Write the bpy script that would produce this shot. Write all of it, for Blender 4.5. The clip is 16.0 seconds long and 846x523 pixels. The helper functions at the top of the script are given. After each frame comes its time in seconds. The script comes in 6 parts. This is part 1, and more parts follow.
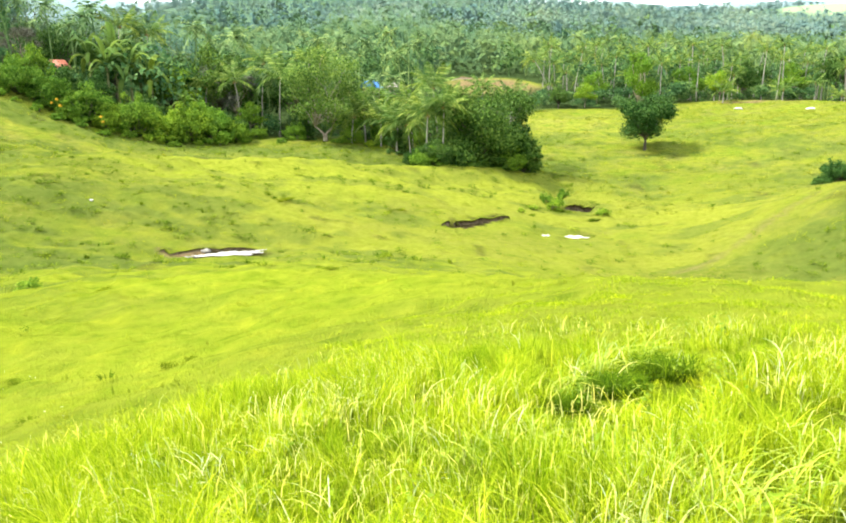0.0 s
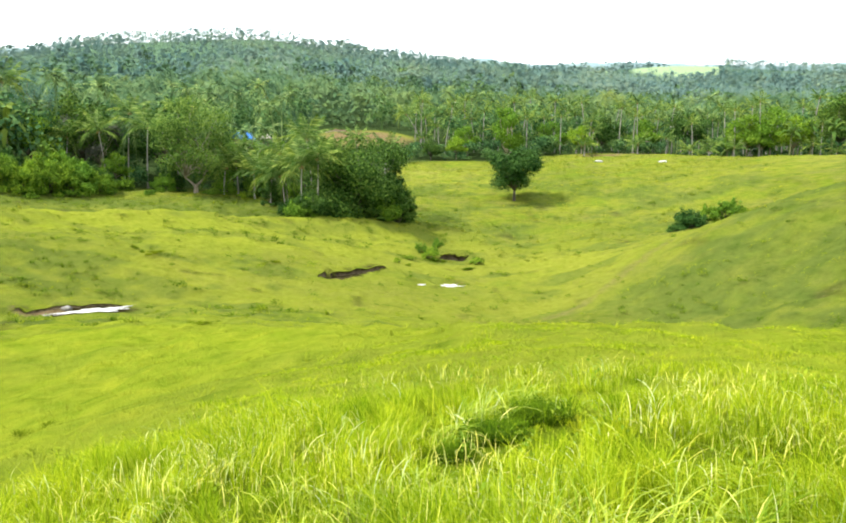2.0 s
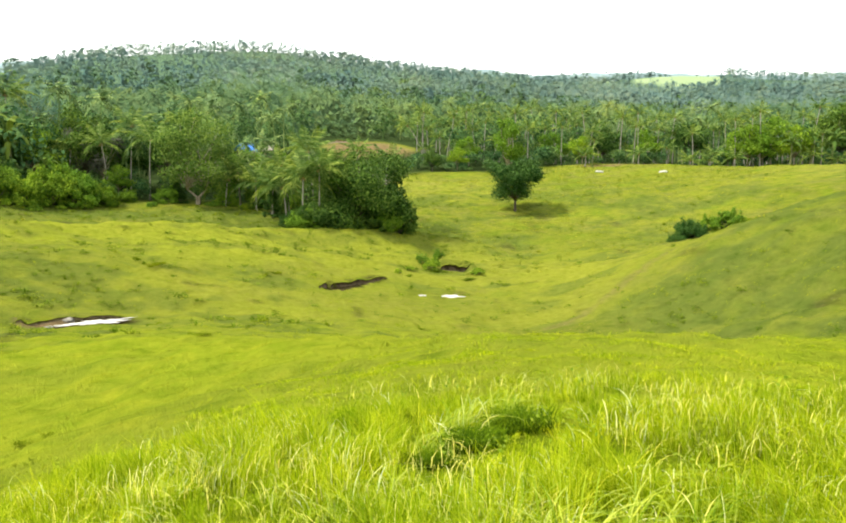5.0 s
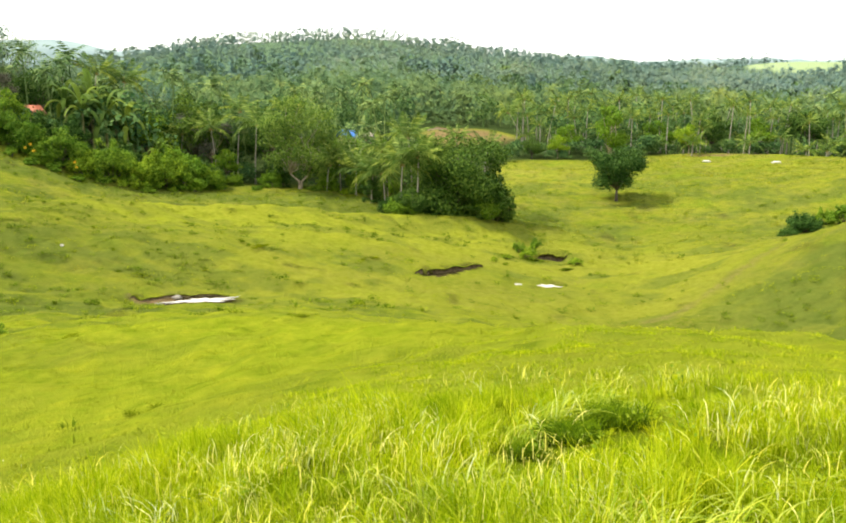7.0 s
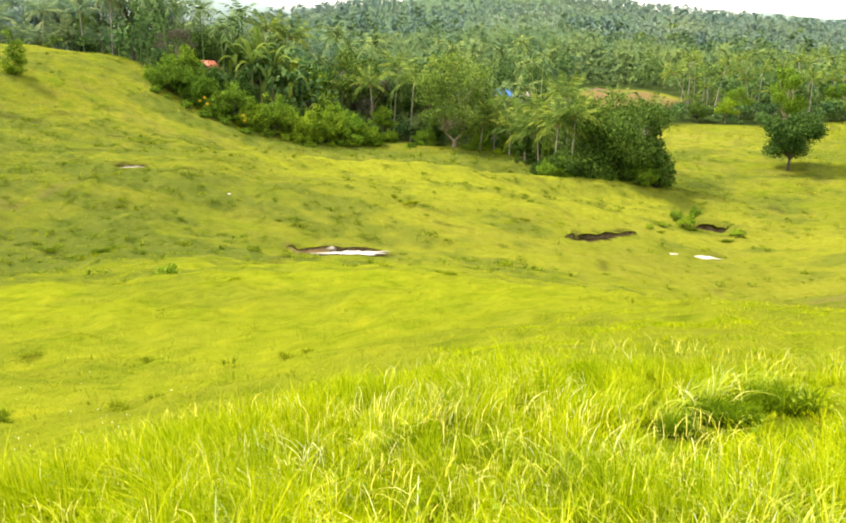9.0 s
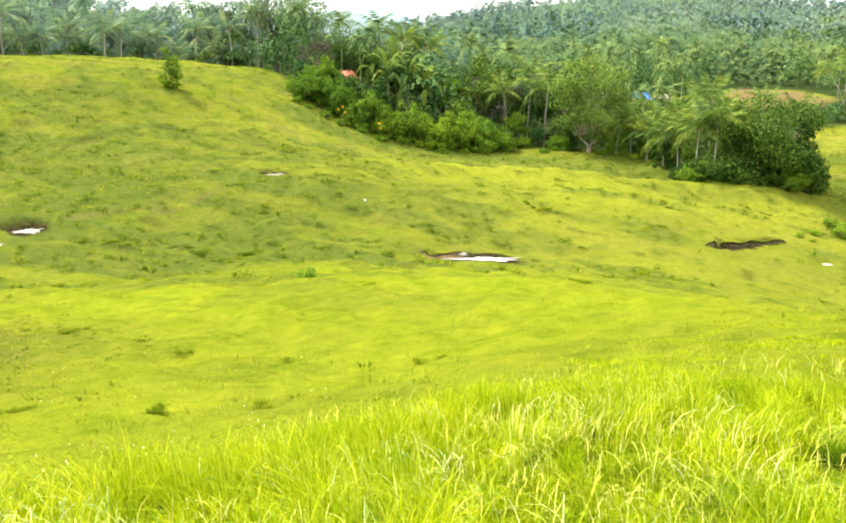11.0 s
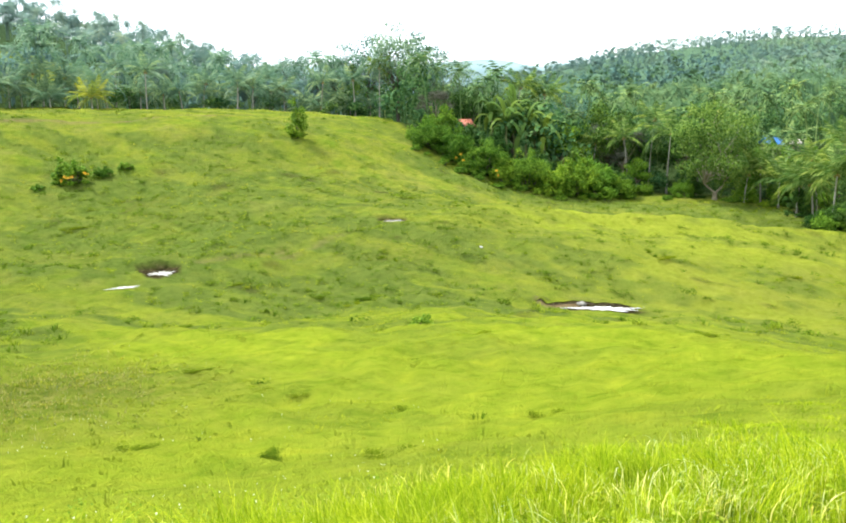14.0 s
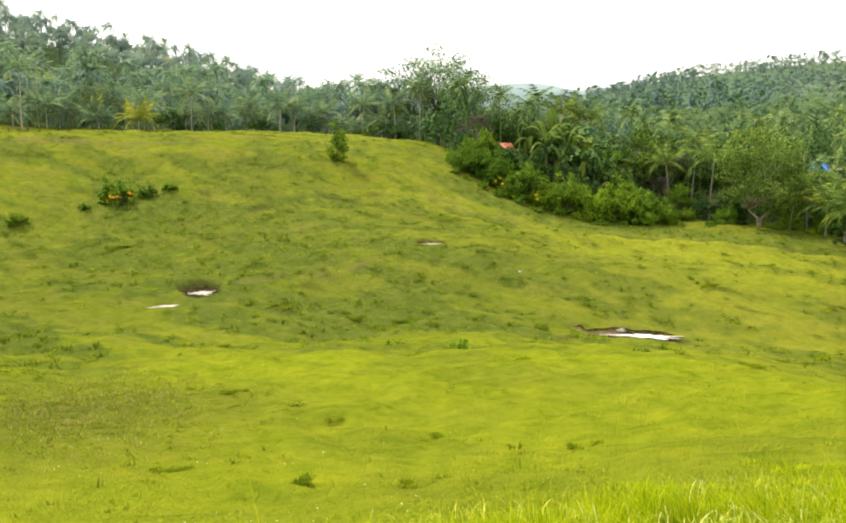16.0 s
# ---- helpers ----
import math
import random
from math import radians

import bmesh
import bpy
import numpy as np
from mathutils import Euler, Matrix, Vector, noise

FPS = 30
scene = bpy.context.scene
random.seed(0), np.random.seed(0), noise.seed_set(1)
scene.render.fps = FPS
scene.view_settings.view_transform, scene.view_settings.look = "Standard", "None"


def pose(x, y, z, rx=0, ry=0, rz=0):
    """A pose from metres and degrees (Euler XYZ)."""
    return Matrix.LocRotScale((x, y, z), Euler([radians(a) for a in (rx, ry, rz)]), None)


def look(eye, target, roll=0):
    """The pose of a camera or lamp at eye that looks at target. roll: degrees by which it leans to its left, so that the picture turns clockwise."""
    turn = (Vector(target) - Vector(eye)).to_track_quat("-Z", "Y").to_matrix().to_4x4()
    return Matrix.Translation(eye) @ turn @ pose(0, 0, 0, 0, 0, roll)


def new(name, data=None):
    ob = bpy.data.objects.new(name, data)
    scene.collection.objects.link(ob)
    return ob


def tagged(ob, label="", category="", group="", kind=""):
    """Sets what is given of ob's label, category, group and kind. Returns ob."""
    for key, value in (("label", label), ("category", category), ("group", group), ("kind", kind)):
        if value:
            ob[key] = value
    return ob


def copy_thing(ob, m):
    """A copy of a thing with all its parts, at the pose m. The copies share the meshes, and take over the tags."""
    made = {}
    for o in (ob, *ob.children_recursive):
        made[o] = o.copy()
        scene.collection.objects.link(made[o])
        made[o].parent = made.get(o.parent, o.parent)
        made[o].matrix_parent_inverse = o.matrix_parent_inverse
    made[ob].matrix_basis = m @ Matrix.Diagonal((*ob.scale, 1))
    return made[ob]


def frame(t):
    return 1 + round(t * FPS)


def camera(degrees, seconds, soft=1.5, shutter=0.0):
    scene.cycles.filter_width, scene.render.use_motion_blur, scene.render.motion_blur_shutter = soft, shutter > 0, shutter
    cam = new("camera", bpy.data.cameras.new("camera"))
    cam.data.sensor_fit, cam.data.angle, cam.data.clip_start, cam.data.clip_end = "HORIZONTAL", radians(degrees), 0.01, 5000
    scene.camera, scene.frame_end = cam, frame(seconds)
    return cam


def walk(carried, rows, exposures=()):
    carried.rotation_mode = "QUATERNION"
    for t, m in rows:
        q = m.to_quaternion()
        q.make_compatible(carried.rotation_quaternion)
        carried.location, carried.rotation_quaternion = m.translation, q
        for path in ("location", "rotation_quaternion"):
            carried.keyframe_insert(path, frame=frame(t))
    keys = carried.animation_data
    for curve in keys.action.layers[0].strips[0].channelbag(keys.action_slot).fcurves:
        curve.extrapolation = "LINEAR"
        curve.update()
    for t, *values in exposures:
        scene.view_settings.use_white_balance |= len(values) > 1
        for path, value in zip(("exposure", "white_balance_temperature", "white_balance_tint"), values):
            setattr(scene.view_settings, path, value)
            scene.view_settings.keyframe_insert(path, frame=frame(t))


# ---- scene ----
cam = camera(56.0, 16.0, soft=2.0)
EYE = 1.7
# seconds, x, y, z over the eye's height, yaw, pitch, roll
ROWS = [
    (0.0, -0.001, -0.015, 0.013, -0.13, -14.00, 0.40),
    (0.5, -0.006, -0.009, 0.016, -2.30, -12.98, 0.12),
    (1.0, -0.015, 0.020, 0.006, -4.64, -12.45, 0.07),
    (1.5, -0.018, 0.059, -0.009, -7.18, -11.97, -0.30),
    (2.0, -0.016, 0.096, -0.025, -9.04, -10.36, -0.33),
    (2.5, -0.020, 0.103, -0.031, -10.33, -9.05, -0.86),
    (3.0, -0.024, 0.087, -0.023, -11.15, -9.13, -0.69),
    (3.2, -0.024, 0.081, -0.020, -11.68, -9.29, -0.79),
    (5.3, 0.178, -0.262, 0.073, -7.84, -9.73, -0.08),
    (5.5, 0.179, -0.261, 0.075, -7.04, -10.07, -0.13),
    (6.0, 0.181, -0.249, 0.078, -4.89, -10.11, -0.30),
    (6.5, 0.182, -0.221, 0.073, -3.83, -10.19, -0.36),
    (7.0, 0.178, -0.184, 0.062, -1.79, -10.55, -0.37),
    (7.5, 0.169, -0.142, 0.048, 1.75, -11.92, -0.85),
    (8.0, 0.154, -0.099, 0.032, 4.48, -13.09, -1.01),
    (8.5, 0.138, -0.066, 0.019, 6.97, -13.43, -1.11),
    (9.0, 0.129, -0.049, 0.012, 9.23, -13.52, -1.06),
    (9.2, 0.128, -0.045, 0.011, 10.38, -13.57, -0.87),
    (11.3, -0.002, -0.056, 0.059, 19.59, -13.00, 0.31),
    (11.5, -0.006, -0.042, 0.055, 20.30, -12.86, 0.26),
    (12.0, -0.026, 0.017, 0.042, 22.34, -12.77, 0.58),
    (12.5, -0.056, 0.099, 0.029, 23.83, -12.27, 1.10),
    (13.0, -0.086, 0.173, 0.024, 25.25, -11.20, 1.20),
    (13.5, -0.113, 0.242, 0.024, 26.49, -10.66, 1.18),
    (14.0, -0.135, 0.310, 0.024, 26.86, -9.72, 1.10),
    (14.5, -0.159, 0.373, 0.028, 27.09, -8.76, 0.82),
    (15.0, -0.194, 0.432, 0.041, 27.33, -7.84, 0.65),
    (15.5, -0.232, 0.489, 0.062, 28.13, -7.60, 0.45),
    (16.0, -0.254, 0.532, 0.077, 29.69, -8.07, 0.65),
]
# stops, kelvin, tint: the phone's own exposure and white balance drift as it pans
EXPOSURES = [(0.0, 2.25, 6250, 10), (1.0, 1.97, 6200, 10), (3.0, 1.72, 6150, 10), (5.5, 1.64, 6850, 10), (7.5, 1.67, 7150, 12), (9.0, 1.93, 7600, 14), (12.0, 2.13, 6400, 10), (14.5, 1.79, 5950, 8), (16.0, 1.49, 7250, 12)]
walk(cam, [(t, pose(x, y, EYE + z, 90 + pitch, roll, yaw)) for t, x, y, z, yaw, pitch, roll in ROWS], EXPOSURES)

# ---- light: a bright, thinly clouded sky with a hazy sun ----
SUN_FROM = Vector((-0.58, 0.14, 0.80)).normalized()
sun = new("sun", bpy.data.lights.new("sun", "SUN"))
sun.data.energy, sun.data.angle, sun.data.color = 2.45, radians(7), (1.0, 0.96, 0.86)
sun.matrix_world = look(SUN_FROM * 60, (0, 0, 0))
world = bpy.data.worlds.new("sky")
scene.world = world
world.use_nodes = True
wn, wl = world.node_tree.nodes, world.node_tree.links
sky = wn.new("ShaderNodeTexSky")
sky.sky_type, sky.sun_disc = "NISHITA", False
sky.sun_elevation = math.asin(SUN_FROM.z)
sky.sun_rotation = math.atan2(SUN_FROM.x, SUN_FROM.y)
sky.air_density, sky.dust_density = 1.2, 4.0
cloud_noise = wn.new("ShaderNodeTexNoise")
cloud_noise.inputs["Scale"].default_value, cloud_noise.inputs["Detail"].default_value = 2.2, 5.0
cloud_ramp = wn.new("ShaderNodeMapRange")
cloud_ramp.inputs["From Min"].default_value, cloud_ramp.inputs["From Max"].default_value = 0.3, 0.7
cloud_ramp.inputs["To Min"].default_value, cloud_ramp.inputs["To Max"].default_value = 0.78, 0.97
wl.new(cloud_noise.outputs["Fac"], cloud_ramp.inputs["Value"])
cover = wn.new("ShaderNodeMix")
cover.data_type = "RGBA"
cover.inputs[7].default_value = (6.6, 6.9, 7.0, 1)
wl.new(cloud_ramp.outputs["Result"], cover.inputs[0])
wl.new(sky.outputs["Color"], cover.inputs[6])
wl.new(cover.outputs[2], wn["Background"].inputs["Color"])
wn["Background"].inputs["Strength"].default_value = 0.1

# ---- small tools ----
def spot(bearing, distance):
    """x, y at a bearing (degrees to the right of straight ahead) and distance from the standing place."""
    a = radians(bearing)
    return distance * math.sin(a), distance * math.cos(a)


LATTICE = np.random.default_rng(3).random((8, 97, 97))


def value_noise(x, y, size, layer=0):
    """Smooth noise, 0 to 1, with features about size metres wide."""
    u, v = np.asarray(x, float) / size + 1000.3, np.asarray(y, float) / size + 1000.7
    i, j = np.floor(u).astype(int), np.floor(v).astype(int)
    a, b = u - i, v - j
    a, b = a * a * (3 - 2 * a), b * b * (3 - 2 * b)
    g = LATTICE[layer]
    i0, i1, j0, j1 = i % 97, (i + 1) % 97, j % 97, (j + 1) % 97
    return (g[i0, j0] * (1 - a) + g[i1, j0] * a) * (1 - b) + (g[i0, j1] * (1 - a) + g[i1, j1] * a) * b


def smooth(x, lo, hi):
    k = np.clip((np.asarray(x, float) - lo) / (hi - lo), 0, 1)
    return k * k * (3 - 2 * k)


def mesh_of(name, verts, quads=None, tris=None, mat=None, shade=True, tint=None):
    """A mesh from arrays of corners, four-cornered and three-cornered faces."""
    me = bpy.data.meshes.new(name)
    verts = np.asarray(verts, np.float32)
    quads = np.zeros((0, 4), np.int32) if quads is None or len(quads) == 0 else np.asarray(quads, np.int32)
    tris = np.zeros((0, 3), np.int32) if tris is None or len(tris) == 0 else np.asarray(tris, np.int32)
    nq, nt = len(quads), len(tris)
    me.vertices.add(len(verts))
    me.vertices.foreach_set("co", verts.ravel())
    me.loops.add(nq * 4 + nt * 3)
    me.loops.foreach_set("vertex_index", np.concatenate([quads.ravel(), tris.ravel()]).astype(np.int32))
    me.polygons.add(nq + nt)
    starts = np.concatenate([np.arange(nq) * 4, nq * 4 + np.arange(nt) * 3]).astype(np.int32)
    me.polygons.foreach_set("loop_start", starts)
    if shade:
        me.polygons.foreach_set("use_smooth", np.ones(nq + nt, bool))
    me.update(calc_edges=True)
    if tint is not None:
        me.attributes.new("tint", "FLOAT", "POINT").data.foreach_set("value", np.asarray(tint, np.float32))
    if mat:
        me.materials.append(mat)
    return me


class Shape:
    """Gathers corners and faces of one mesh."""

    def __init__(self):
        self.v, self.q, self.t, self.n = [], [], [], 0

    def add(self, verts, quads=(), tris=()):
        verts = np.asarray(verts, float)
        self.v.append(verts)
        if len(quads):
            self.q.append(np.asarray(quads, int) + self.n)
        if len(tris):
            self.t.append(np.asarray(tris, int) + self.n)
        self.n += len(verts)
        return self

    def tube(self, points, radii, sides=7, cap=True):
        points = np.asarray(points, float)
        rings = []
        for k, p in enumerate(points):
            d = points[min(k + 1, len(points) - 1)] - points[max(k - 1, 0)]
            d = d / (np.linalg.norm(d) + 1e-9)
            a = np.cross(d, (0.3, 1, 0.2) if abs(d[2]) > 0.8 else (0, 0, 1))
            a /= np.linalg.norm(a)
            b = np.cross(d, a)
            ang = np.arange(sides) * 2 * math.pi / sides
            rings.append(p + radii[k] * (np.cos(ang)[:, None] * a + np.sin(ang)[:, None] * b))
        v = np.concatenate(rings)
        q = [(k * sides + i, k * sides + (i + 1) % sides, (k + 1) * sides + (i + 1) % sides, (k + 1) * sides + i)
             for k in range(len(points) - 1) for i in range(sides)]
        t = []
        if cap:
            v = np.concatenate([v, points[-1:], points[:1]])
            top, bottom = len(v) - 2, len(v) - 1
            last = (len(points) - 1) * sides
            t = [(last + i, last + (i + 1) % sides, top) for i in range(sides)] + [((i + 1) % sides, i, bottom) for i in range(sides)]
        return self.add(v, q, t)

    def arrays(self):
        return (np.concatenate(self.v), np.concatenate(self.q) if self.q else np.zeros((0, 4), int),
                np.concatenate(self.t) if self.t else np.zeros((0, 3), int))

    def mesh(self, name, mat, shade=True):
        v, q, t = self.arrays()
        return mesh_of(name, v, q, t, mat, shade)


def part(name, me, parent, label=""):
    ob = new(name, me)
    ob.parent = parent
    if label:
        ob["label"] = label
    return ob


# ---- materials ----
def material(name, rough=0.8):
    m = bpy.data.materials.new(name)
    m.use_nodes = True
    b = m.node_tree.nodes["Principled BSDF"]
    b.inputs["Roughness"].default_value = rough
    b.inputs["Specular IOR Level"].default_value = 0.25
    return m, m.node_tree.nodes, m.node_tree.links, b


def ramp(nodes, stops):
    r = nodes.new("ShaderNodeValToRGB")
    while len(r.color_ramp.elements) < len(stops):
        r.color_ramp.elements.new(0.5)
    for e, (at, c) in zip(r.color_ramp.elements, stops):
        e.position, e.color = at, (*c, 1)
    return r


def noise_node(nodes, links, scale, detail=4.0, rough=0.55):
    g, n = nodes.new("ShaderNodeNewGeometry"), nodes.new("ShaderNodeTexNoise")
    n.inputs["Scale"].default_value, n.inputs["Detail"].default_value, n.inputs["Roughness"].default_value = scale, detail, rough
    links.new(g.outputs["Position"], n.inputs["Vector"])
    return n


def mix_colour(nodes, links, fac, a, b, blend="MIX"):
    m = nodes.new("ShaderNodeMix")
    m.data_type, m.blend_type = "RGBA", blend
    for src, slot in ((fac, 0), (a, 6), (b, 7)):
        if isinstance(src, (int, float)):
            m.inputs[slot].default_value = src
        elif isinstance(src, tuple):
            m.inputs[slot].default_value = (*src, 1)
        else:
            links.new(src, m.inputs[slot])
    return m.outputs[2]


def foliage(name, dark, mid, light, through_leaf=0.35, rough=0.55, per="object", patch=0.25, fluff=0.35, gloss=0.02, vary=1.0):
    """Leaves: colour varies from leaf to leaf, from plant to plant and in patches; some light passes through."""
    m, n, l, b = material(name, rough)
    b.inputs["Specular IOR Level"].default_value = gloss

    def around(*c):
        return tuple(1 + (k - 1) * vary for k in c)

    g = n.new("ShaderNodeNewGeometry")
    leaf = ramp(n, [(0.0, dark), (0.5, mid), (1.0, light)])
    l.new(g.outputs["Random Per Island"], leaf.inputs["Fac"])
    patches = noise_node(n, l, patch, 3.0)
    pr = ramp(n, [(0.3, around(0.62, 0.72, 0.7)), (0.55, (1, 1, 1)), (0.75, around(1.3, 1.18, 0.95))])
    l.new(patches.outputs["Fac"], pr.inputs["Fac"])
    c = mix_colour(n, l, 1.0, leaf.outputs["Color"], pr.outputs["Color"], "MULTIPLY")
    if per == "object":
        who = n.new("ShaderNodeObjectInfo").outputs["Random"]
    else:
        a = n.new("ShaderNodeAttribute")
        a.attribute_name = "tint"
        who = a.outputs["Fac"]
    wr = ramp(n, [(0.0, around(0.7, 0.8, 0.85)), (0.5, (1, 1, 1)), (1.0, around(1.35, 1.2, 0.9))])
    l.new(who, wr.inputs["Fac"])
    c = mix_colour(n, l, 1.0, c, wr.outputs["Color"], "MULTIPLY")
    l.new(c, b.inputs["Base Color"])
    tr = n.new("ShaderNodeBsdfTranslucent")
    l.new(c, tr.inputs["Color"])
    # shading normals turned partly upward, so leaves and blades read as lit from above
    soft = n.new("ShaderNodeMix")
    soft.data_type = "VECTOR"
    soft.inputs[0].default_value = fluff
    soft.inputs[5].default_value = (0, 0, 1)
    l.new(g.outputs["Normal"], soft.inputs[4])
    l.new(soft.outputs[1], b.inputs["Normal"])
    mx = n.new("ShaderNodeMixShader")
    mx.inputs[0].default_value = through_leaf
    l.new(b.outputs[0], mx.inputs[1])
    l.new(tr.outputs[0], mx.inputs[2])
    l.new(mx.outputs[0], n["Material Output"].inputs["Surface"])
    return m


def plain(name, a, b_, scale, rough=0.85, bump=0.0, bump_scale=None, stretch=None):
    """Two colours in noise, with fine relief."""
    m, n, l, b = material(name, rough)
    s = noise_node(n, l, scale)
    r = ramp(n, [(0.3, a), (0.7, b_)])
    l.new(s.outputs["Fac"], r.inputs["Fac"])
    l.new(r.outputs["Color"], b.inputs["Base Color"])
    if bump:
        k = noise_node(n, l, bump_scale or scale * 4)
        bp = n.new("ShaderNodeBump")
        bp.inputs["Strength"].default_value, bp.inputs["Distance"].default_value = bump, 0.05
        l.new(k.outputs["Fac"], bp.inputs["Height"])
        l.new(bp.outputs["Normal"], b.inputs["Normal"])
    return m


def pasture():
    """Grazed turf: fresh lime green, drier olive and straw patches, dark weeds; bare clay where the banks are cut."""
    m, n, l, b = material("pasture_turf", 0.95)
    b.inputs["Specular IOR Level"].default_value = 0.0
    wide, mid, fine, grain = (noise_node(n, l, s, d, r) for s, d, r in ((0.035, 3, 0.5), (0.22, 5, 0.6), (1.5, 5, 0.65), (9.0, 4, 0.7)))
    turf = ramp(n, [(0.30, (0.116, 0.148, 0.005)), (0.45, (0.138, 0.166, 0.006)), (0.6, (0.158, 0.182, 0.007)), (0.74, (0.174, 0.190, 0.010))])
    l.new(wide.outputs["Fac"], turf.inputs["Fac"])
    dry = ramp(n, [(0.46, (0, 0, 0)), (0.70, (0.8, 0.8, 0.8))])
    l.new(mid.outputs["Fac"], dry.inputs["Fac"])
    c = mix_colour(n, l, dry.outputs["Color"], turf.outputs["Color"], (0.136, 0.142, 0.012))
    lush = ramp(n, [(0.28, (0.85, 0.85, 0.85)), (0.46, (0, 0, 0))])
    l.new(mid.outputs["Fac"], lush.inputs["Fac"])
    c = mix_colour(n, l, lush.outputs["Color"], c, (0.104, 0.160, 0.005))
    weed = ramp(n, [(0.58, (0, 0, 0)), (0.74, (0.40, 0.40, 0.40))])
    l.new(fine.outputs["Fac"], weed.inputs["Fac"])
    c = mix_colour(n, l, weed.outputs["Color"], c, (0.072, 0.108, 0.007))
    gr = ramp(n, [(0.25, (0.78, 0.8, 0.76)), (0.75, (1.2, 1.17, 1.1))])
    l.new(grain.outputs["Fac"], gr.inputs["Fac"])
    c = mix_colour(n, l, 1.0, c, gr.outputs["Color"], "MULTIPLY")
    at = n.new("ShaderNodeAttribute")
    at.attribute_name = "fresh"
    fr = ramp(n, [(0.3, (0.164, 0.220, 0.004)), (0.7, (0.218, 0.256, 0.006))])
    l.new(fine.outputs["Fac"], fr.inputs["Fac"])
    c = mix_colour(n, l, at.outputs["Fac"], c, fr.outputs["Color"])
    # coarse growth, with slope and belt shade painted in the same colour
    at = n.new("ShaderNodeAttribute")
    at.attribute_name = "coarse"
    c = mix_colour(n, l, at.outputs["Fac"], c, (0.086, 0.116, 0.007))
    # relief shade and lush patches a few paces wide, painted as random tones
    relief_tone = noise_node(n, l, 0.55, 4, 0.6)
    tr = ramp(n, [(0.34, (0.77, 0.84, 0.70)), (0.46, (0.95, 0.965, 0.88)), (0.56, (1.005, 0.995, 0.92)), (0.70, (1.17, 1.10, 0.96))])
    l.new(relief_tone.outputs["Fac"], tr.inputs["Fac"])
    c = mix_colour(n, l, 1.0, c, tr.outputs["Color"], "MULTIPLY")
    # tufted sward: pale tops and darker gaps, standing in colour for weak shading
    sward = noise_node(n, l, 1.05, 7, 0.72)
    sw = ramp(n, [(0.34, (1.02, 1.03, 3.2)), (0.48, (1.27, 1.24, 3.9)), (0.66, (1.45, 1.40, 4.4))])
    l.new(sward.outputs["Fac"], sw.inputs["Fac"])
    c = mix_colour(n, l, 1.0, c, sw.outputs["Color"], "MULTIPLY")
    at = n.new("ShaderNodeAttribute")
    at.attribute_name = "sere"
    sere = ramp(n, [(0.35, (0.198, 0.224, 0.020)), (0.65, (0.272, 0.284, 0.036))])
    l.new(fine.outputs["Fac"], sere.inputs["Fac"])
    c = mix_colour(n, l, at.outputs["Fac"], c, sere.outputs["Color"])
    at = n.new("ShaderNodeAttribute")
    at.attribute_name = "dry"
    stems = ramp(n, [(0.35, (0.090, 0.132, 0.012)), (0.5, (0.142, 0.166, 0.022)), (0.68, (0.200, 0.196, 0.042))])
    l.new(fine.outputs["Fac"], stems.inputs["Fac"])
    c = mix_colour(n, l, at.outputs["Fac"], c, stems.outputs["Color"])
    # distance haze mixed into the colour of the far turf
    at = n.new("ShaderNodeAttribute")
    at.attribute_name = "far_haze"
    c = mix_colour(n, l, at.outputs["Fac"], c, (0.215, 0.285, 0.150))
    # wood floor, paled farther off by haze put into its colour
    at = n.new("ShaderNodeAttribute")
    at.attribute_name = "floor_haze"
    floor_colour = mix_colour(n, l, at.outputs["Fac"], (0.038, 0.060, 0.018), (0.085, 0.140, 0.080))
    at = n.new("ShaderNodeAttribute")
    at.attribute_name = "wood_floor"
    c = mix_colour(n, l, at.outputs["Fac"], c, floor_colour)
    # thatch under tall grass, its colour darkened for the shaded gaps between tufts
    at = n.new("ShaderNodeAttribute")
    at.attribute_name = "thatch_shade"
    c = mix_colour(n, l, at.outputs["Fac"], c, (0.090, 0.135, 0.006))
    at = n.new("ShaderNodeAttribute")
    at.attribute_name = "bare"
    clay = ramp(n, [(0.36, (0.018, 0.015, 0.007)), (0.54, (0.050, 0.040, 0.018)), (0.72, (0.150, 0.115, 0.055))])
    l.new(fine.outputs["Fac"], clay.inputs["Fac"])
    c = mix_colour(n, l, at.outputs["Fac"], c, clay.outputs["Color"])
    at = n.new("ShaderNodeAttribute")
    at.attribute_name = "soil"
    earth = ramp(n, [(0.35, (0.128, 0.092, 0.042)), (0.7, (0.225, 0.164, 0.084))])
    l.new(fine.outputs["Fac"], earth.inputs["Fac"])
    c = mix_colour(n, l, at.outputs["Fac"], c, earth.outputs["Color"])
    l.new(c, b.inputs["Base Color"])
    bp = n.new("ShaderNodeBump")
    bp.inputs["Strength"].default_value, bp.inputs["Distance"].default_value = 1.0, 0.34
    add = n.new("ShaderNodeMath")
    l.new(sward.outputs["Fac"], add.inputs[0])
    l.new(grain.outputs["Fac"], add.inputs[1])
    l.new(add.outputs[0], bp.inputs["Height"])
    l.new(bp.outputs["Normal"], b.inputs["Normal"])
    return m


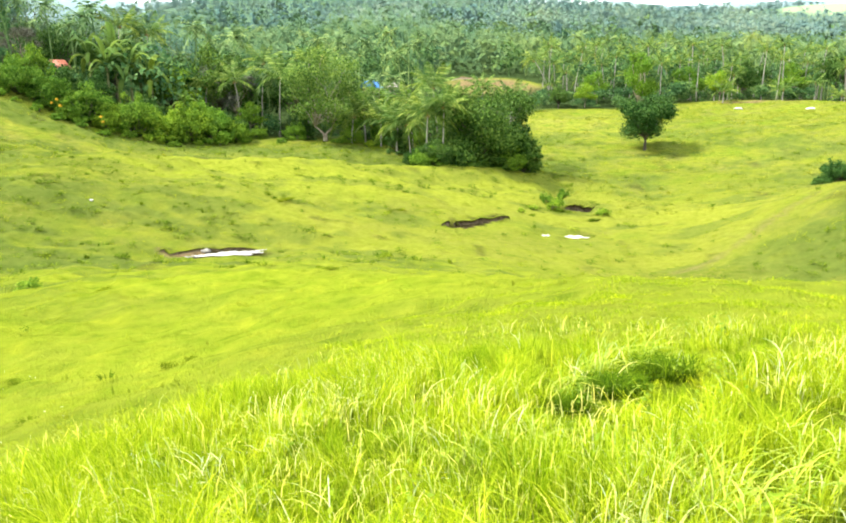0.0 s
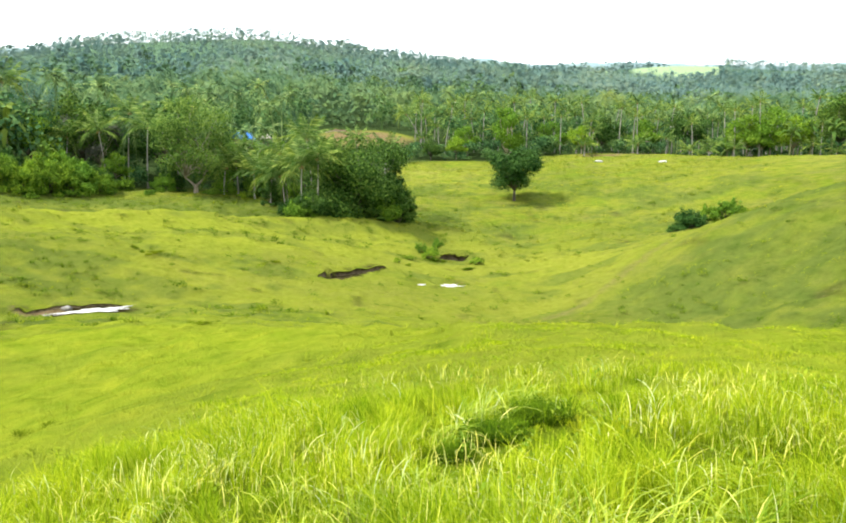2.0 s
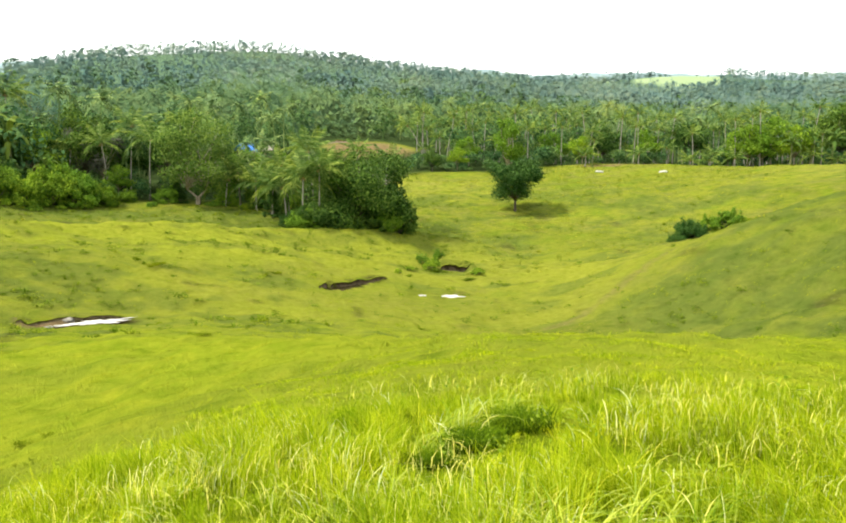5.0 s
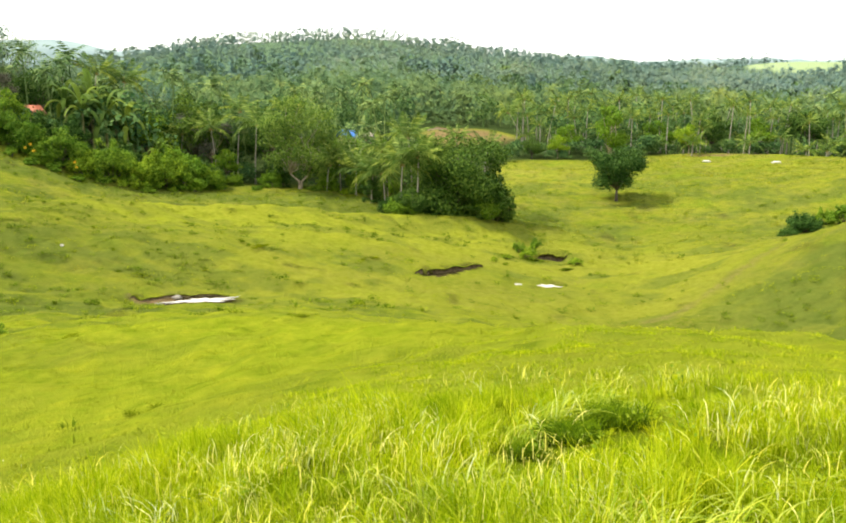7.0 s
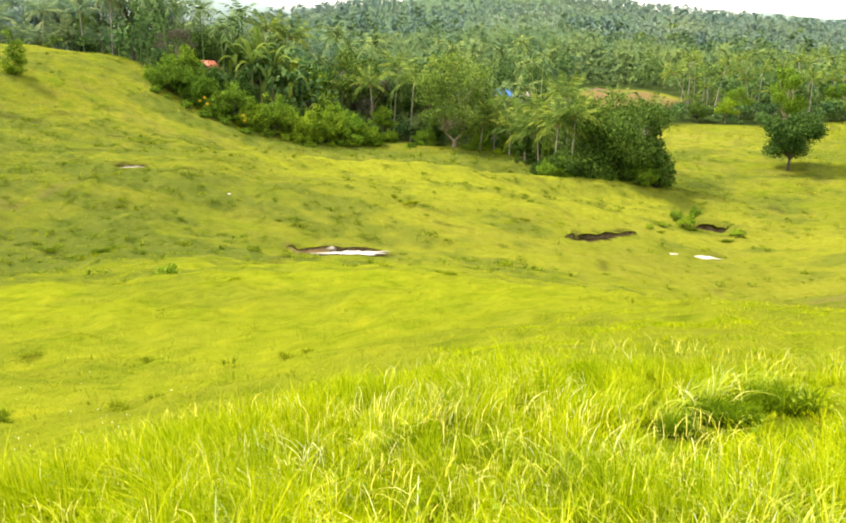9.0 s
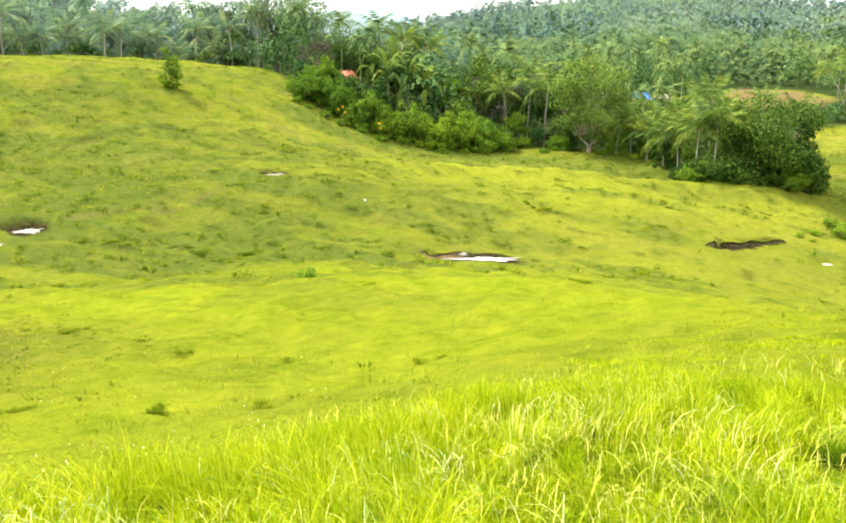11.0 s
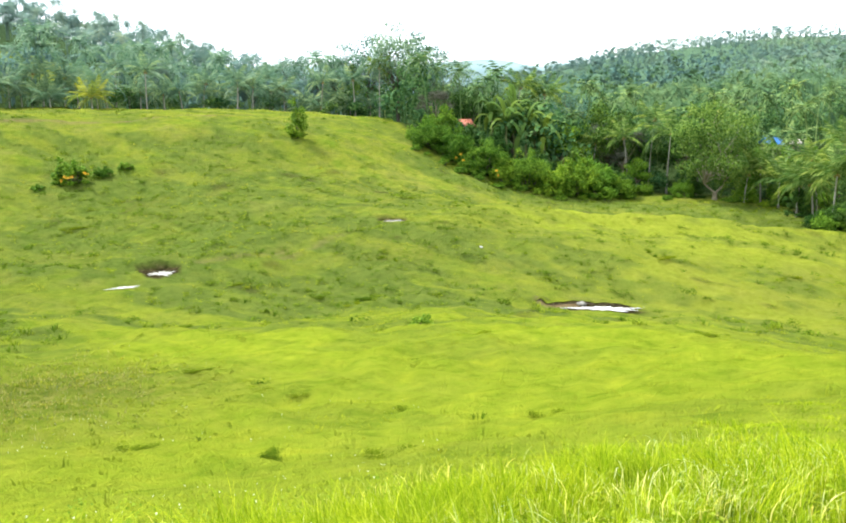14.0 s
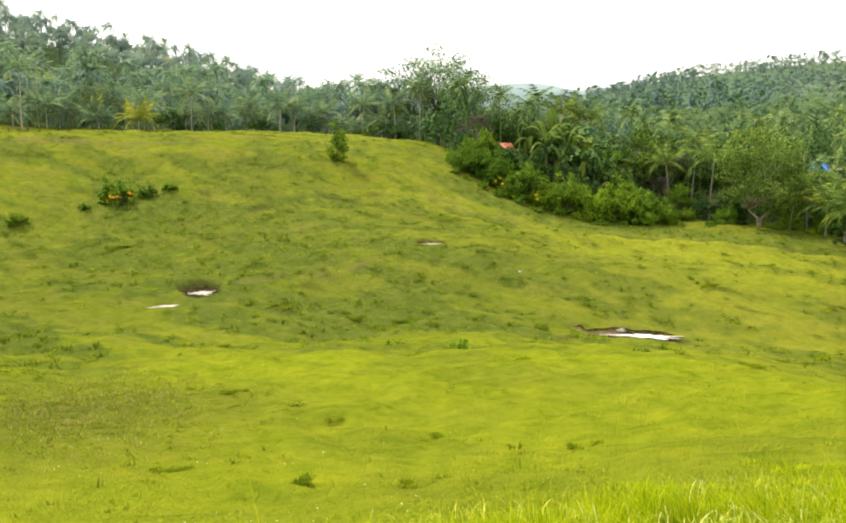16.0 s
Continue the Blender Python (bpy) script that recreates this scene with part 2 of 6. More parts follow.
TURF = pasture()
GRASS_TALL = foliage("tall_grass_blades", (0.110, 0.180, 0.003), (0.255, 0.340, 0.006), (0.420, 0.465, 0.030), 0.42, 0.6, "tint", 0.9, 0.4, 0.0, 0.9)
GRASS_SHORT = foliage("short_grass_blades", (0.180, 0.228, 0.014), (0.210, 0.255, 0.016), (0.245, 0.282, 0.020), 0.25, 0.9, "tint", 0.12, 0.9, 0.0, 0.35)
GRASS_ROUGH = foliage("rough_grass_blades", (0.120, 0.160, 0.010), (0.190, 0.228, 0.016), (0.290, 0.310, 0.040), 0.3, 0.9, "tint", 0.1, 0.45, 0.0, 0.8)
# darker sedge copy, the shade of the grass hollows put into its colour
SEDGE_SHADE = foliage("shaded_sedge_blades", (0.024, 0.056, 0.002), (0.050, 0.098, 0.003), (0.110, 0.172, 0.006), 0.3, 0.7, "object", 0.5, 0.2, 0.01)
SEDGE = foliage("dark_sedge_blades", (0.076, 0.115, 0.004), (0.104, 0.148, 0.006), (0.144, 0.187, 0.009), 0.3, 0.8, "object", 0.5, 0.65, 0.01)
STRAW = foliage("seed_heads", (0.38, 0.41, 0.050), (0.52, 0.52, 0.095), (0.62, 0.59, 0.170), 0.2, 0.5, "tint", 0.5, 0.7, 0.05)
HERB = foliage("meadow_herb_leaves", (0.150, 0.240, 0.012), (0.200, 0.290, 0.018), (0.260, 0.340, 0.030), 0.45, 0.5, "tint", 0.5, 0.5)
PALE_BLADE = foliage("bleached_grass_blades", (0.34, 0.41, 0.080), (0.48, 0.52, 0.165), (0.70, 0.69, 0.360), 0.3, 0.6, "tint", 0.4, 0.5, 0.02)
BROAD_BLADE = foliage("broad_pale_blades", (0.155, 0.235, 0.008), (0.270, 0.350, 0.022), (0.440, 0.490, 0.080), 0.35, 0.6, "tint", 0.4, 0.4, 0.03)
DRY_STEM = foliage("dry_stems", (0.140, 0.150, 0.026), (0.225, 0.218, 0.052), (0.370, 0.345, 0.130), 0.15, 0.8, "tint", 0.4, 0.5, 0.0)
PETAL = plain("white_petals", (0.66, 0.66, 0.40), (0.84, 0.82, 0.58), 6)
WEED = foliage("weed_leaves", (0.070, 0.116, 0.008), (0.116, 0.172, 0.011), (0.200, 0.266, 0.022), 0.35, 0.9, "tint", 0.3, 0.55, 0.0)
LEAF_DARK = foliage("dark_leaves", (0.018, 0.050, 0.009), (0.046, 0.100, 0.017), (0.118, 0.192, 0.036), 0.2, 0.55, "object", 0.25, 0.12)
LEAF_DEEP = foliage("deep_green_leaves", (0.028, 0.074, 0.014), (0.058, 0.124, 0.022), (0.120, 0.204, 0.036), 0.25, 0.6, "object", 0.25, 0.2)
LEAF_MID = foliage("green_leaves", (0.042, 0.100, 0.010), (0.100, 0.190, 0.016), (0.205, 0.305, 0.030), 0.3, 0.55, "object", 0.25, 0.18)
LEAF_LIGHT = foliage("fresh_leaves", (0.062, 0.140, 0.012), (0.135, 0.240, 0.018), (0.235, 0.345, 0.033), 0.3, 0.55, "object", 0.25, 0.22)
# the grey-green is distance haze put into the leaf colour
LEAF_HAZE = foliage("haze_tinted_tree_leaves", (0.094, 0.170, 0.118), (0.144, 0.230, 0.158), (0.208, 0.295, 0.196), 0.25, 0.6, "object", 0.25, 0.25)
LEAF_FEATHER = foliage("feathery_leaves", (0.036, 0.078, 0.013), (0.098, 0.170, 0.026), (0.215, 0.295, 0.050), 0.3)
LEAF_GREY = foliage("grey_dry_leaves", (0.070, 0.076, 0.048), (0.110, 0.112, 0.080), (0.160, 0.158, 0.112), 0.25)
PALM_LEAF = foliage("palm_fronds", (0.046, 0.094, 0.014), (0.116, 0.188, 0.033), (0.265, 0.330, 0.084), 0.35, 0.5, "object", 0.25, 0.32)
# haze tint in the fronds of the palms behind the knoll
PALM_HAZE = foliage("haze_tinted_palm_fronds", (0.084, 0.156, 0.082), (0.152, 0.236, 0.126), (0.250, 0.330, 0.180), 0.35, 0.5, "object", 0.25, 0.3)
PALM_YELLOW = foliage("yellow_palm_fronds", (0.150, 0.185, 0.020), (0.270, 0.305, 0.040), (0.400, 0.425, 0.080), 0.35, 0.4)
BANANA_LEAF = foliage("banana_leaves", (0.056, 0.112, 0.018), (0.104, 0.174, 0.030), (0.185, 0.255, 0.056), 0.4, 0.4, "object", 0.25, 0.15)
NEAR_WOOD = foliage("valley_woods_leaves", (0.024, 0.066, 0.022), (0.063, 0.131, 0.040), (0.138, 0.221, 0.066), 0.2, 0.6, "tint", 0.05, 0.25)
NEAR_PALM = foliage("valley_palm_fronds", (0.042, 0.090, 0.029), (0.099, 0.166, 0.052), (0.202, 0.271, 0.094), 0.2, 0.55, "tint", 0.05, 0.25)
# woods by distance: haze put into the leaf colours, paler and bluer farther off
MID_WOOD_HAZE = foliage("hazed_valley_leaves", (0.058, 0.112, 0.050), (0.072, 0.132, 0.056), (0.092, 0.155, 0.066), 0.12, 0.8, "tint", 0.02, 0.72, 0.02, 1.5)
MID_PALM_HAZE = foliage("hazed_valley_fronds", (0.066, 0.122, 0.052), (0.090, 0.150, 0.064), (0.125, 0.188, 0.084), 0.12, 0.8, "tint", 0.02, 0.7, 0.02, 1.35)
FAR_LEAF_HAZE = foliage("hazed_hill_leaves", (0.116, 0.192, 0.166), (0.132, 0.210, 0.177), (0.150, 0.228, 0.188), 0.1, 0.8, "tint", 0.008, 0.85, 0.0, 1.0)
FAR_PALM_HAZE = foliage("hazed_hill_fronds", (0.122, 0.190, 0.158), (0.140, 0.206, 0.170), (0.162, 0.228, 0.185), 0.1, 0.8, "tint", 0.008, 0.85, 0.0, 1.0)
YELLOW = plain("yellow_petals", (0.55, 0.30, 0.01), (0.70, 0.45, 0.02), 8)
BARK_PALE = plain("pale_bark", (0.20, 0.165, 0.115), (0.36, 0.30, 0.22), 3, 0.9, 0.5, 14)
BARK_DARK = plain("dark_bark", (0.055, 0.045, 0.034), (0.12, 0.10, 0.075), 3, 0.9, 0.5, 14)
PALM_BARK = plain("palm_bark", (0.20, 0.18, 0.145), (0.34, 0.31, 0.26), 5, 0.9, 0.5, 18)
MUD_STONE = plain("muddy_grey_stone", (0.13, 0.12, 0.095), (0.26, 0.24, 0.20), 2.5, 0.9, 0.6, 10)
STONE = plain("weathered_limestone", (0.34, 0.33, 0.28), (0.56, 0.54, 0.47), 2.5, 0.9, 0.6, 10)
BLUE_SHEET = plain("blue_roof_sheet", (0.03, 0.15, 0.50), (0.05, 0.23, 0.64), 1.2, 0.5)
WHITE_SHEET = plain("pale_roof_sheet", (0.26, 0.22, 0.18), (0.40, 0.35, 0.29), 1.2, 0.45)
RED_SHEET = plain("rusted_orange_roof_sheet", (0.29, 0.092, 0.050), (0.42, 0.140, 0.080), 1.5, 0.6)
WALL_WOOD = plain("weathered_planks", (0.13, 0.10, 0.07), (0.23, 0.18, 0.13), 2.0, 0.9, 0.4)
BANK_CLAY = plain("damp_brown_clay", (0.040, 0.029, 0.014), (0.130, 0.096, 0.048), 2.2, 0.95, 0.8, 9)
WALLOW_CLAY = plain("trampled_wallow_clay", (0.085, 0.064, 0.030), (0.240, 0.185, 0.100), 2.2, 0.95, 0.8, 9)
PALE_EARTH = plain("pale_dug_earth", (0.34, 0.24, 0.16), (0.52, 0.41, 0.30), 1.2, 0.95, 0.6, 6)
HUSK = plain("coconut_husk", (0.14, 0.12, 0.03), (0.24, 0.17, 0.05), 6)


def pool_water():
    m, n, l, b = material("muddy_sky_pale_water", 0.06)
    s = noise_node(n, l, 0.6)
    # muddy base, paled in colour for the white sky it mirrors
    r = ramp(n, [(0.35, (0.40, 0.38, 0.33)), (0.7, (0.58, 0.56, 0.51))])
    l.new(s.outputs["Fac"], r.inputs["Fac"])
    l.new(r.outputs["Color"], b.inputs["Base Color"])
    b.inputs["Specular IOR Level"].default_value = 0.5
    w = noise_node(n, l, 5.0, 2.0)
    bp = n.new("ShaderNodeBump")
    bp.inputs["Strength"].default_value, bp.inputs["Distance"].default_value = 0.06, 0.02
    l.new(w.outputs["Fac"], bp.inputs["Height"])
    l.new(bp.outputs["Normal"], b.inputs["Normal"])
    return m


WATER = pool_water()

# ---- the land: mounds and hollows (x, y, breadth, height) ----
HOME_SLOPE = [
    (-7.8, 4.5, 9, -2.09), (-3.1, 8.5, 9, 0.82), (3.1, 8.5, 9, 1.77), (7.8, 4.5, 9, -0.01),
    (5.8, -6.9, 9, 0.83), (-5.8, -6.9, 9, 0.71), (-22.6, 8.2, 18, 0.34), (-17, 17, 18, -3.73),
    (-8.2, 22.6, 18, 0.08), (2.1, 23.9, 18, 2.51), (12, 20.8, 18, -1.27), (20.8, 12, 18, 2.24),
]
VALLEY = [
    (-55.2, 17.9, 26, -3.75), (-45.7, 35.7, 26, -5.06), (-34.1, 46.9, 26, 0.67), (-19.8, 54.5, 26, 1.45),
    (-5.1, 57.8, 26, -2.38), (10.1, 57.1, 26, -3.44), (24.5, 52.6, 26, -3.71), (38.8, 43.1, 26, -2.67),
    (-84.8, 45.1, 30, -5.07), (-71.3, 64.2, 30, -3.39), (-56.4, 77.7, 30, -1.67), (-39, 87.7, 30, -0.86),
    (-20, 93.9, 30, 0.19), (3.4, 95.9, 30, 1.11), (23.2, 93.1, 30, -4.7), (43.6, 85.5, 30, -8.55),
    (61.7, 73.5, 30, -2.46),
]
MEADOWS = [
    (-118.7, 74.2, 42, 4.2), (-97.3, 100.7, 42, 2.32), (-72.1, 120, 42, -0.2), (-43.3, 133.1, 42, -3.69),
    (-9.8, 139.7, 42, -1.95), (24.3, 137.9, 42, -4.13), (56.9, 127.9, 42, 0.56), (90, 107.2, 42, 0.29),
    (-207.5, 110.3, 85, 4.12), (-151.1, 180, 85, -3.28), (-80.4, 220.8, 85, -9.42), (8.2, 234.9, 85, 2.89),
    (88, 217.9, 85, -3.61), (157.2, 174.6, 85, -6.95),
]
FAR_HILLS = [
    (-370.8, 197.2, 130, 28.26), (-312.1, 281, 130, 10.13), (-246.9, 339.8, 130, -12.25), (-157.3, 389.4, 130, -7.86),
    (-58.5, 415.9, 130, 7.54), (43.9, 417.7, 130, -2.21), (143.6, 394.7, 130, -13.3), (258.6, 331, 130, -0.14),
    (-638.9, 447.4, 240, 69.07), (-447.4, 638.9, 240, -9.01), (-266.8, 733, 240, -16.07), (-108.6, 772.4, 240, 35.26),
    (81.5, 775.7, 240, 26.17), (292.2, 723.2, 240, -45.71), (501.4, 597.5, 240, 12.24), (-771.3, 919.3, 400, -27.62),
    (-249.5, 1173.8, 400, 29.04), (410.4, 1127.6, 400, 39.11), (848.5, 848.5, 400, 38.14),
]
OUTER_HILLS = [
    (59.8, -5.2, 45, -5.74), (219.2, -19.2, 140, 1.73), (30, -52, 45, -7.38), (110, -190.5, 140, 6.03),
    (-30, -52, 45, 3.09), (-110, -190.5, 140, 9.89), (-59.8, -5.2, 45, -4.03), (-219.2, -19.2, 140, -2.15),
]
NEAR_BANKS = [
    (0, -40, 8, 2.98), (30.6, -25.7, 8, 5.06), (-30.6, -25.7, 8, -0.1), (-10, -0, 8, 1.28),
    (-40, -0, 8, 1.98), (0, -10, 8, -0), (-7.7, -6.4, 8, 1.37), (7.7, -6.4, 8, 0.85),
    (40, 0, 8, 1.92), (9.1, 33.8, 8, -1.24), (-8.5, 18.1, 8, -0.55), (10.4, 6, 8, -1.38),
    (-8.2, 26.8, 8, -0.69), (-2.3, 5.5, 8, -0.47),
]
SLOPE_BROWS = [
    (48.8, 69.6, 14, 7.22), (-17.4, 63.7, 11, -3.88), (-63.4, 119.2, 23, 7.54), (-33.3, 52.3, 11, -2.41),
    (-42.3, 110.2, 20, -6.18), (68.9, 57.9, 15, 5.41), (44.6, 40.1, 10, 2.12), (14.2, 53.1, 9, 0.76),
    (0, -120, 20, -4.4), (-91.9, -77.1, 20, -4.49), (43.9, 84.3, 16, 3.51), (-58.5, 113.8, 22, 0.69),
]
FAR_BROWS = [
    (-227.9, 661.9, 119, 26.59), (-34, 649.1, 110, -19.23), (-244, 548.1, 102, -31.96), (-337.1, 834.5, 150, -45.83),
    (-153.7, 111.7, 32, -2.58), (-90, 155.9, 31, 2.74), (-144.9, 38.8, 26, -2.48), (-170.5, 802.1, 139, 34.35),
    (-142.4, 352.3, 65, -4.1), (346.4, 200, 68, 4.39), (-124, 780, 95, -4.0), (110, 850, 80, 3.0),
    (-365, 216, 48, 5.0), (-262, 303, 45, 2.0), (-131, 82, 14, -1.5), (-77, 121, 10, -1.2),
]
HOME_BROW = [(2.2, 30.9, 5.5, 1.26), (5.8, 27.4, 5, -0.34), (8.9, 24.4, 5, 0.94), (12.1, 21.9, 5, -0.58), (15.4, 19.7, 5, 0.43)]
# low earth banks behind the wallows and the stream cut
WALLOW_BANKS = [(-53.5, 52.4, 1.0, 0.2), (-51.9, 53.3, 1.0, 0.12), (5.1, 85.4, 1.3, 0.28), (8.2, 86.8, 1.3, 0.28), (2.6, 82.4, 1.2, 0.24), (19.1, 99.4, 1.0, 0.4), (20.8, 98.7, 0.9, 0.3)]

# the bald grassy top on the far ridge
BALD_TOP = [(458, 906, 75, 10.0)]
LANDFORMS = np.array(BALD_TOP + HOME_SLOPE + VALLEY + MEADOWS + FAR_HILLS + OUTER_HILLS + NEAR_BANKS + SLOPE_BROWS + FAR_BROWS + HOME_BROW + WALLOW_BANKS)

# cut banks and wallows along the stream: bearing, distance, half length, half depth, turn, how deep
CUTS = {
    "wallow_large": (-15.2, 66.8, 4.1, 1.7, 2, 0.12),
    "bank_cut": (3.9, 83.6, 6.0, 1.2, 54, 0.2),
    "stream_pool": (11.0, 85.0, 1.2, 1.15, 25, 0.08),
    "stream_pool_small": (8.9, 84.0, 0.8, 0.7, 0, 0.08),
    "undercut_hole": (11.3, 99.4, 1.7, 1.3, 10, 0.35),
    "gully": (9.7, 103.0, 0.9, 4.0, 8, 0.2),
    "wallow_upper": (-45.5, 72.0, 1.9, 2.1, -4, 0.10),
    "wallow_lower": (-48.0, 68.0, 2.1, 1.0, 10, 0.06),
    "mud_patch": (-29.2, 85.0, 1.6, 1.2, -5, 0.06),
}
BARE_CUTS = ("wallow_large", "bank_cut", "wallow_upper", "mud_patch")


def cut_amount(x, y, key, grow=1.0):
    bearing, distance, a, b, turn, deep = CUTS[key]
    cx, cy = spot(bearing, distance)
    th = radians(-bearing + turn)
    dx, dy = np.asarray(x) - cx, np.asarray(y) - cy
    u, v = dx * math.cos(th) + dy * math.sin(th), -dx * math.sin(th) + dy * math.cos(th)
    wob = 0.75 + 0.5 * value_noise(x, y, 1.6, 5)
    return np.sqrt((u / a) ** 2 + (v / b) ** 2) / grow * wob


def land(x, y):
    x, y = np.atleast_1d(np.asarray(x, float)), np.atleast_1d(np.asarray(y, float))
    z = np.zeros(x.shape)
    for cx, cy, r, h in LANDFORMS:
        z += h * np.exp(-((x - cx) ** 2 + (y - cy) ** 2) / (2 * r * r))
    d = np.hypot(x, y)
    # the low terrace above the stream ends in a small step
    bearing = np.degrees(np.arctan2(x, y))
    step = d - np.interp(bearing, [-30, -23, -15, -6, 2.3, 6, 9.4], [88, 93.5, 97.5, 102, 107.5, 109, 111]) - 2.0 * (value_noise(x, y, 7, 3) - 0.5)
    z += 1.25 * smooth(step, -9.0, 0.0) * np.exp(-(np.maximum(step, 0) / 1.4) ** 2) * smooth(bearing, -30, -20) * (1 - smooth(bearing, 8.0, 10))
    z -= 1.0 * np.exp(-((step - 6.0) / 4.2) ** 2) * smooth(bearing, -26, -18) * (1 - smooth(bearing, 6.5, 9.0))
    # a grassy bank across the knoll
    bank = d - np.interp(bearing, [-58, -50, -42, -35, -30], [124, 120, 119, 116, 118]) - 3.0 * (value_noise(x, y, 11, 3) - 0.5)
    z += 0.9 * smooth(bank, -5.0, 1.0) * np.exp(-(np.maximum(bank, 0) / 13) ** 2) * smooth(bearing, -64, -54) * (1 - smooth(bearing, -34, -29))
    z += smooth(d, 22, 60) * (0.9 * (value_noise(x, y, 17, 0) - 0.5) + 0.6 * (value_noise(x, y, 5.5, 1) - 0.5))
    z += smooth(d, 200, 500) * 8.0 * (value_noise(x, y, 90, 4) - 0.5)
    z += (0.14 + 0.22 * smooth(d, 12, 30)) * (value_noise(x, y, 1.9, 2) - 0.5) * smooth(d, 3, 10)
    # tufts and hoof-trodden hummocks
    z += 0.27 * (value_noise(x, y, 0.85, 6) - 0.5) * smooth(d, 9, 18) * (1 - smooth(d, 115, 135))
    return z


def ground(x, y):
    z = land(x, y)
    for key, cut in CUTS.items():
        k = 1 - smooth(cut_amount(x, y, key), 0.86, 1.1)
        z = z + (np.minimum(z, floor_of(key)) - z) * k
    return z


def floor_of(key):
    """The level to which a cut is dug: a little under its lower rim, so that its upper side stands as a bank."""
    bearing, distance, a, b, turn, deep = CUTS[key]
    if key not in FLOORS:
        FLOORS[key] = float(land(*spot(bearing, distance - b * 0.8))[0]) - deep
    return FLOORS[key]


FLOORS = {}


def ground_at(x, y):
    return float(ground(x, y)[0])


# trodden cattle tracks, as bearings and distances
TRACKS = [
    ([(18.5, 72), (21, 76), (24, 83), (27, 91)], 1.0, 0.45),
    ([(-57, 128), (-50, 127), (-44, 131), (-38, 137)], 0.9, 0.9),
    ([(-37, 74), (-34, 78), (-31, 82)], 0.6, 0.4),
    ([(-43, 73), (-40, 74), (-37, 76)], 0.8, 0.45),
    ([(20.5, 185), (23, 189), (26, 189), (30, 188)], 3.2, 1.1),
]


def off_path(x, y, path):
    """Distance to a track in plan."""
    best = np.full(np.shape(x), 1e9)
    pts = [spot(*p) for p in path]
    for (ax, ay), (bx, by) in zip(pts[:-1], pts[1:]):
        k = np.clip(((x - ax) * (bx - ax) + (y - ay) * (by - ay)) / ((bx - ax) ** 2 + (by - ay) ** 2), 0, 1)
        best = np.minimum(best, np.hypot(x - ax - k * (bx - ax), y - ay - k * (by - ay)))
    return best


def tall_edge(b):
    """How far the uncut grass reaches from the standing place, by bearing."""
    return np.interp(b, [-70, -45, -35, -27, -19, -10, -4, 3, 14, 40], [6.0, 8.0, 9.0, 10.5, 13.0, 15.5, 18.0, 22, 26, 28])


def terrace_light(x, y):
    """0 to 1: the terrace above the stream, painted sunlit, ending at its brow."""
    b, d = np.degrees(np.arctan2(x, y)), np.hypot(x, y)
    brow = np.interp(b, [-30, -23, -15, -6, 2.3, 6, 9.4], [88, 93.5, 97.5, 102, 107.5, 109, 111])
    depth = np.interp(b, [-30, -15, -6, 5, 9], [8, 14, 19, 15, 9])
    return smooth(d - brow + depth, -4, 5) * (1 - smooth(d - brow, -0.5, 1.0)) * smooth(b, -30, -20) * (1 - smooth(b, 8, 11)) * (0.6 + 0.4 * value_noise(x, y, 4.5, 3))


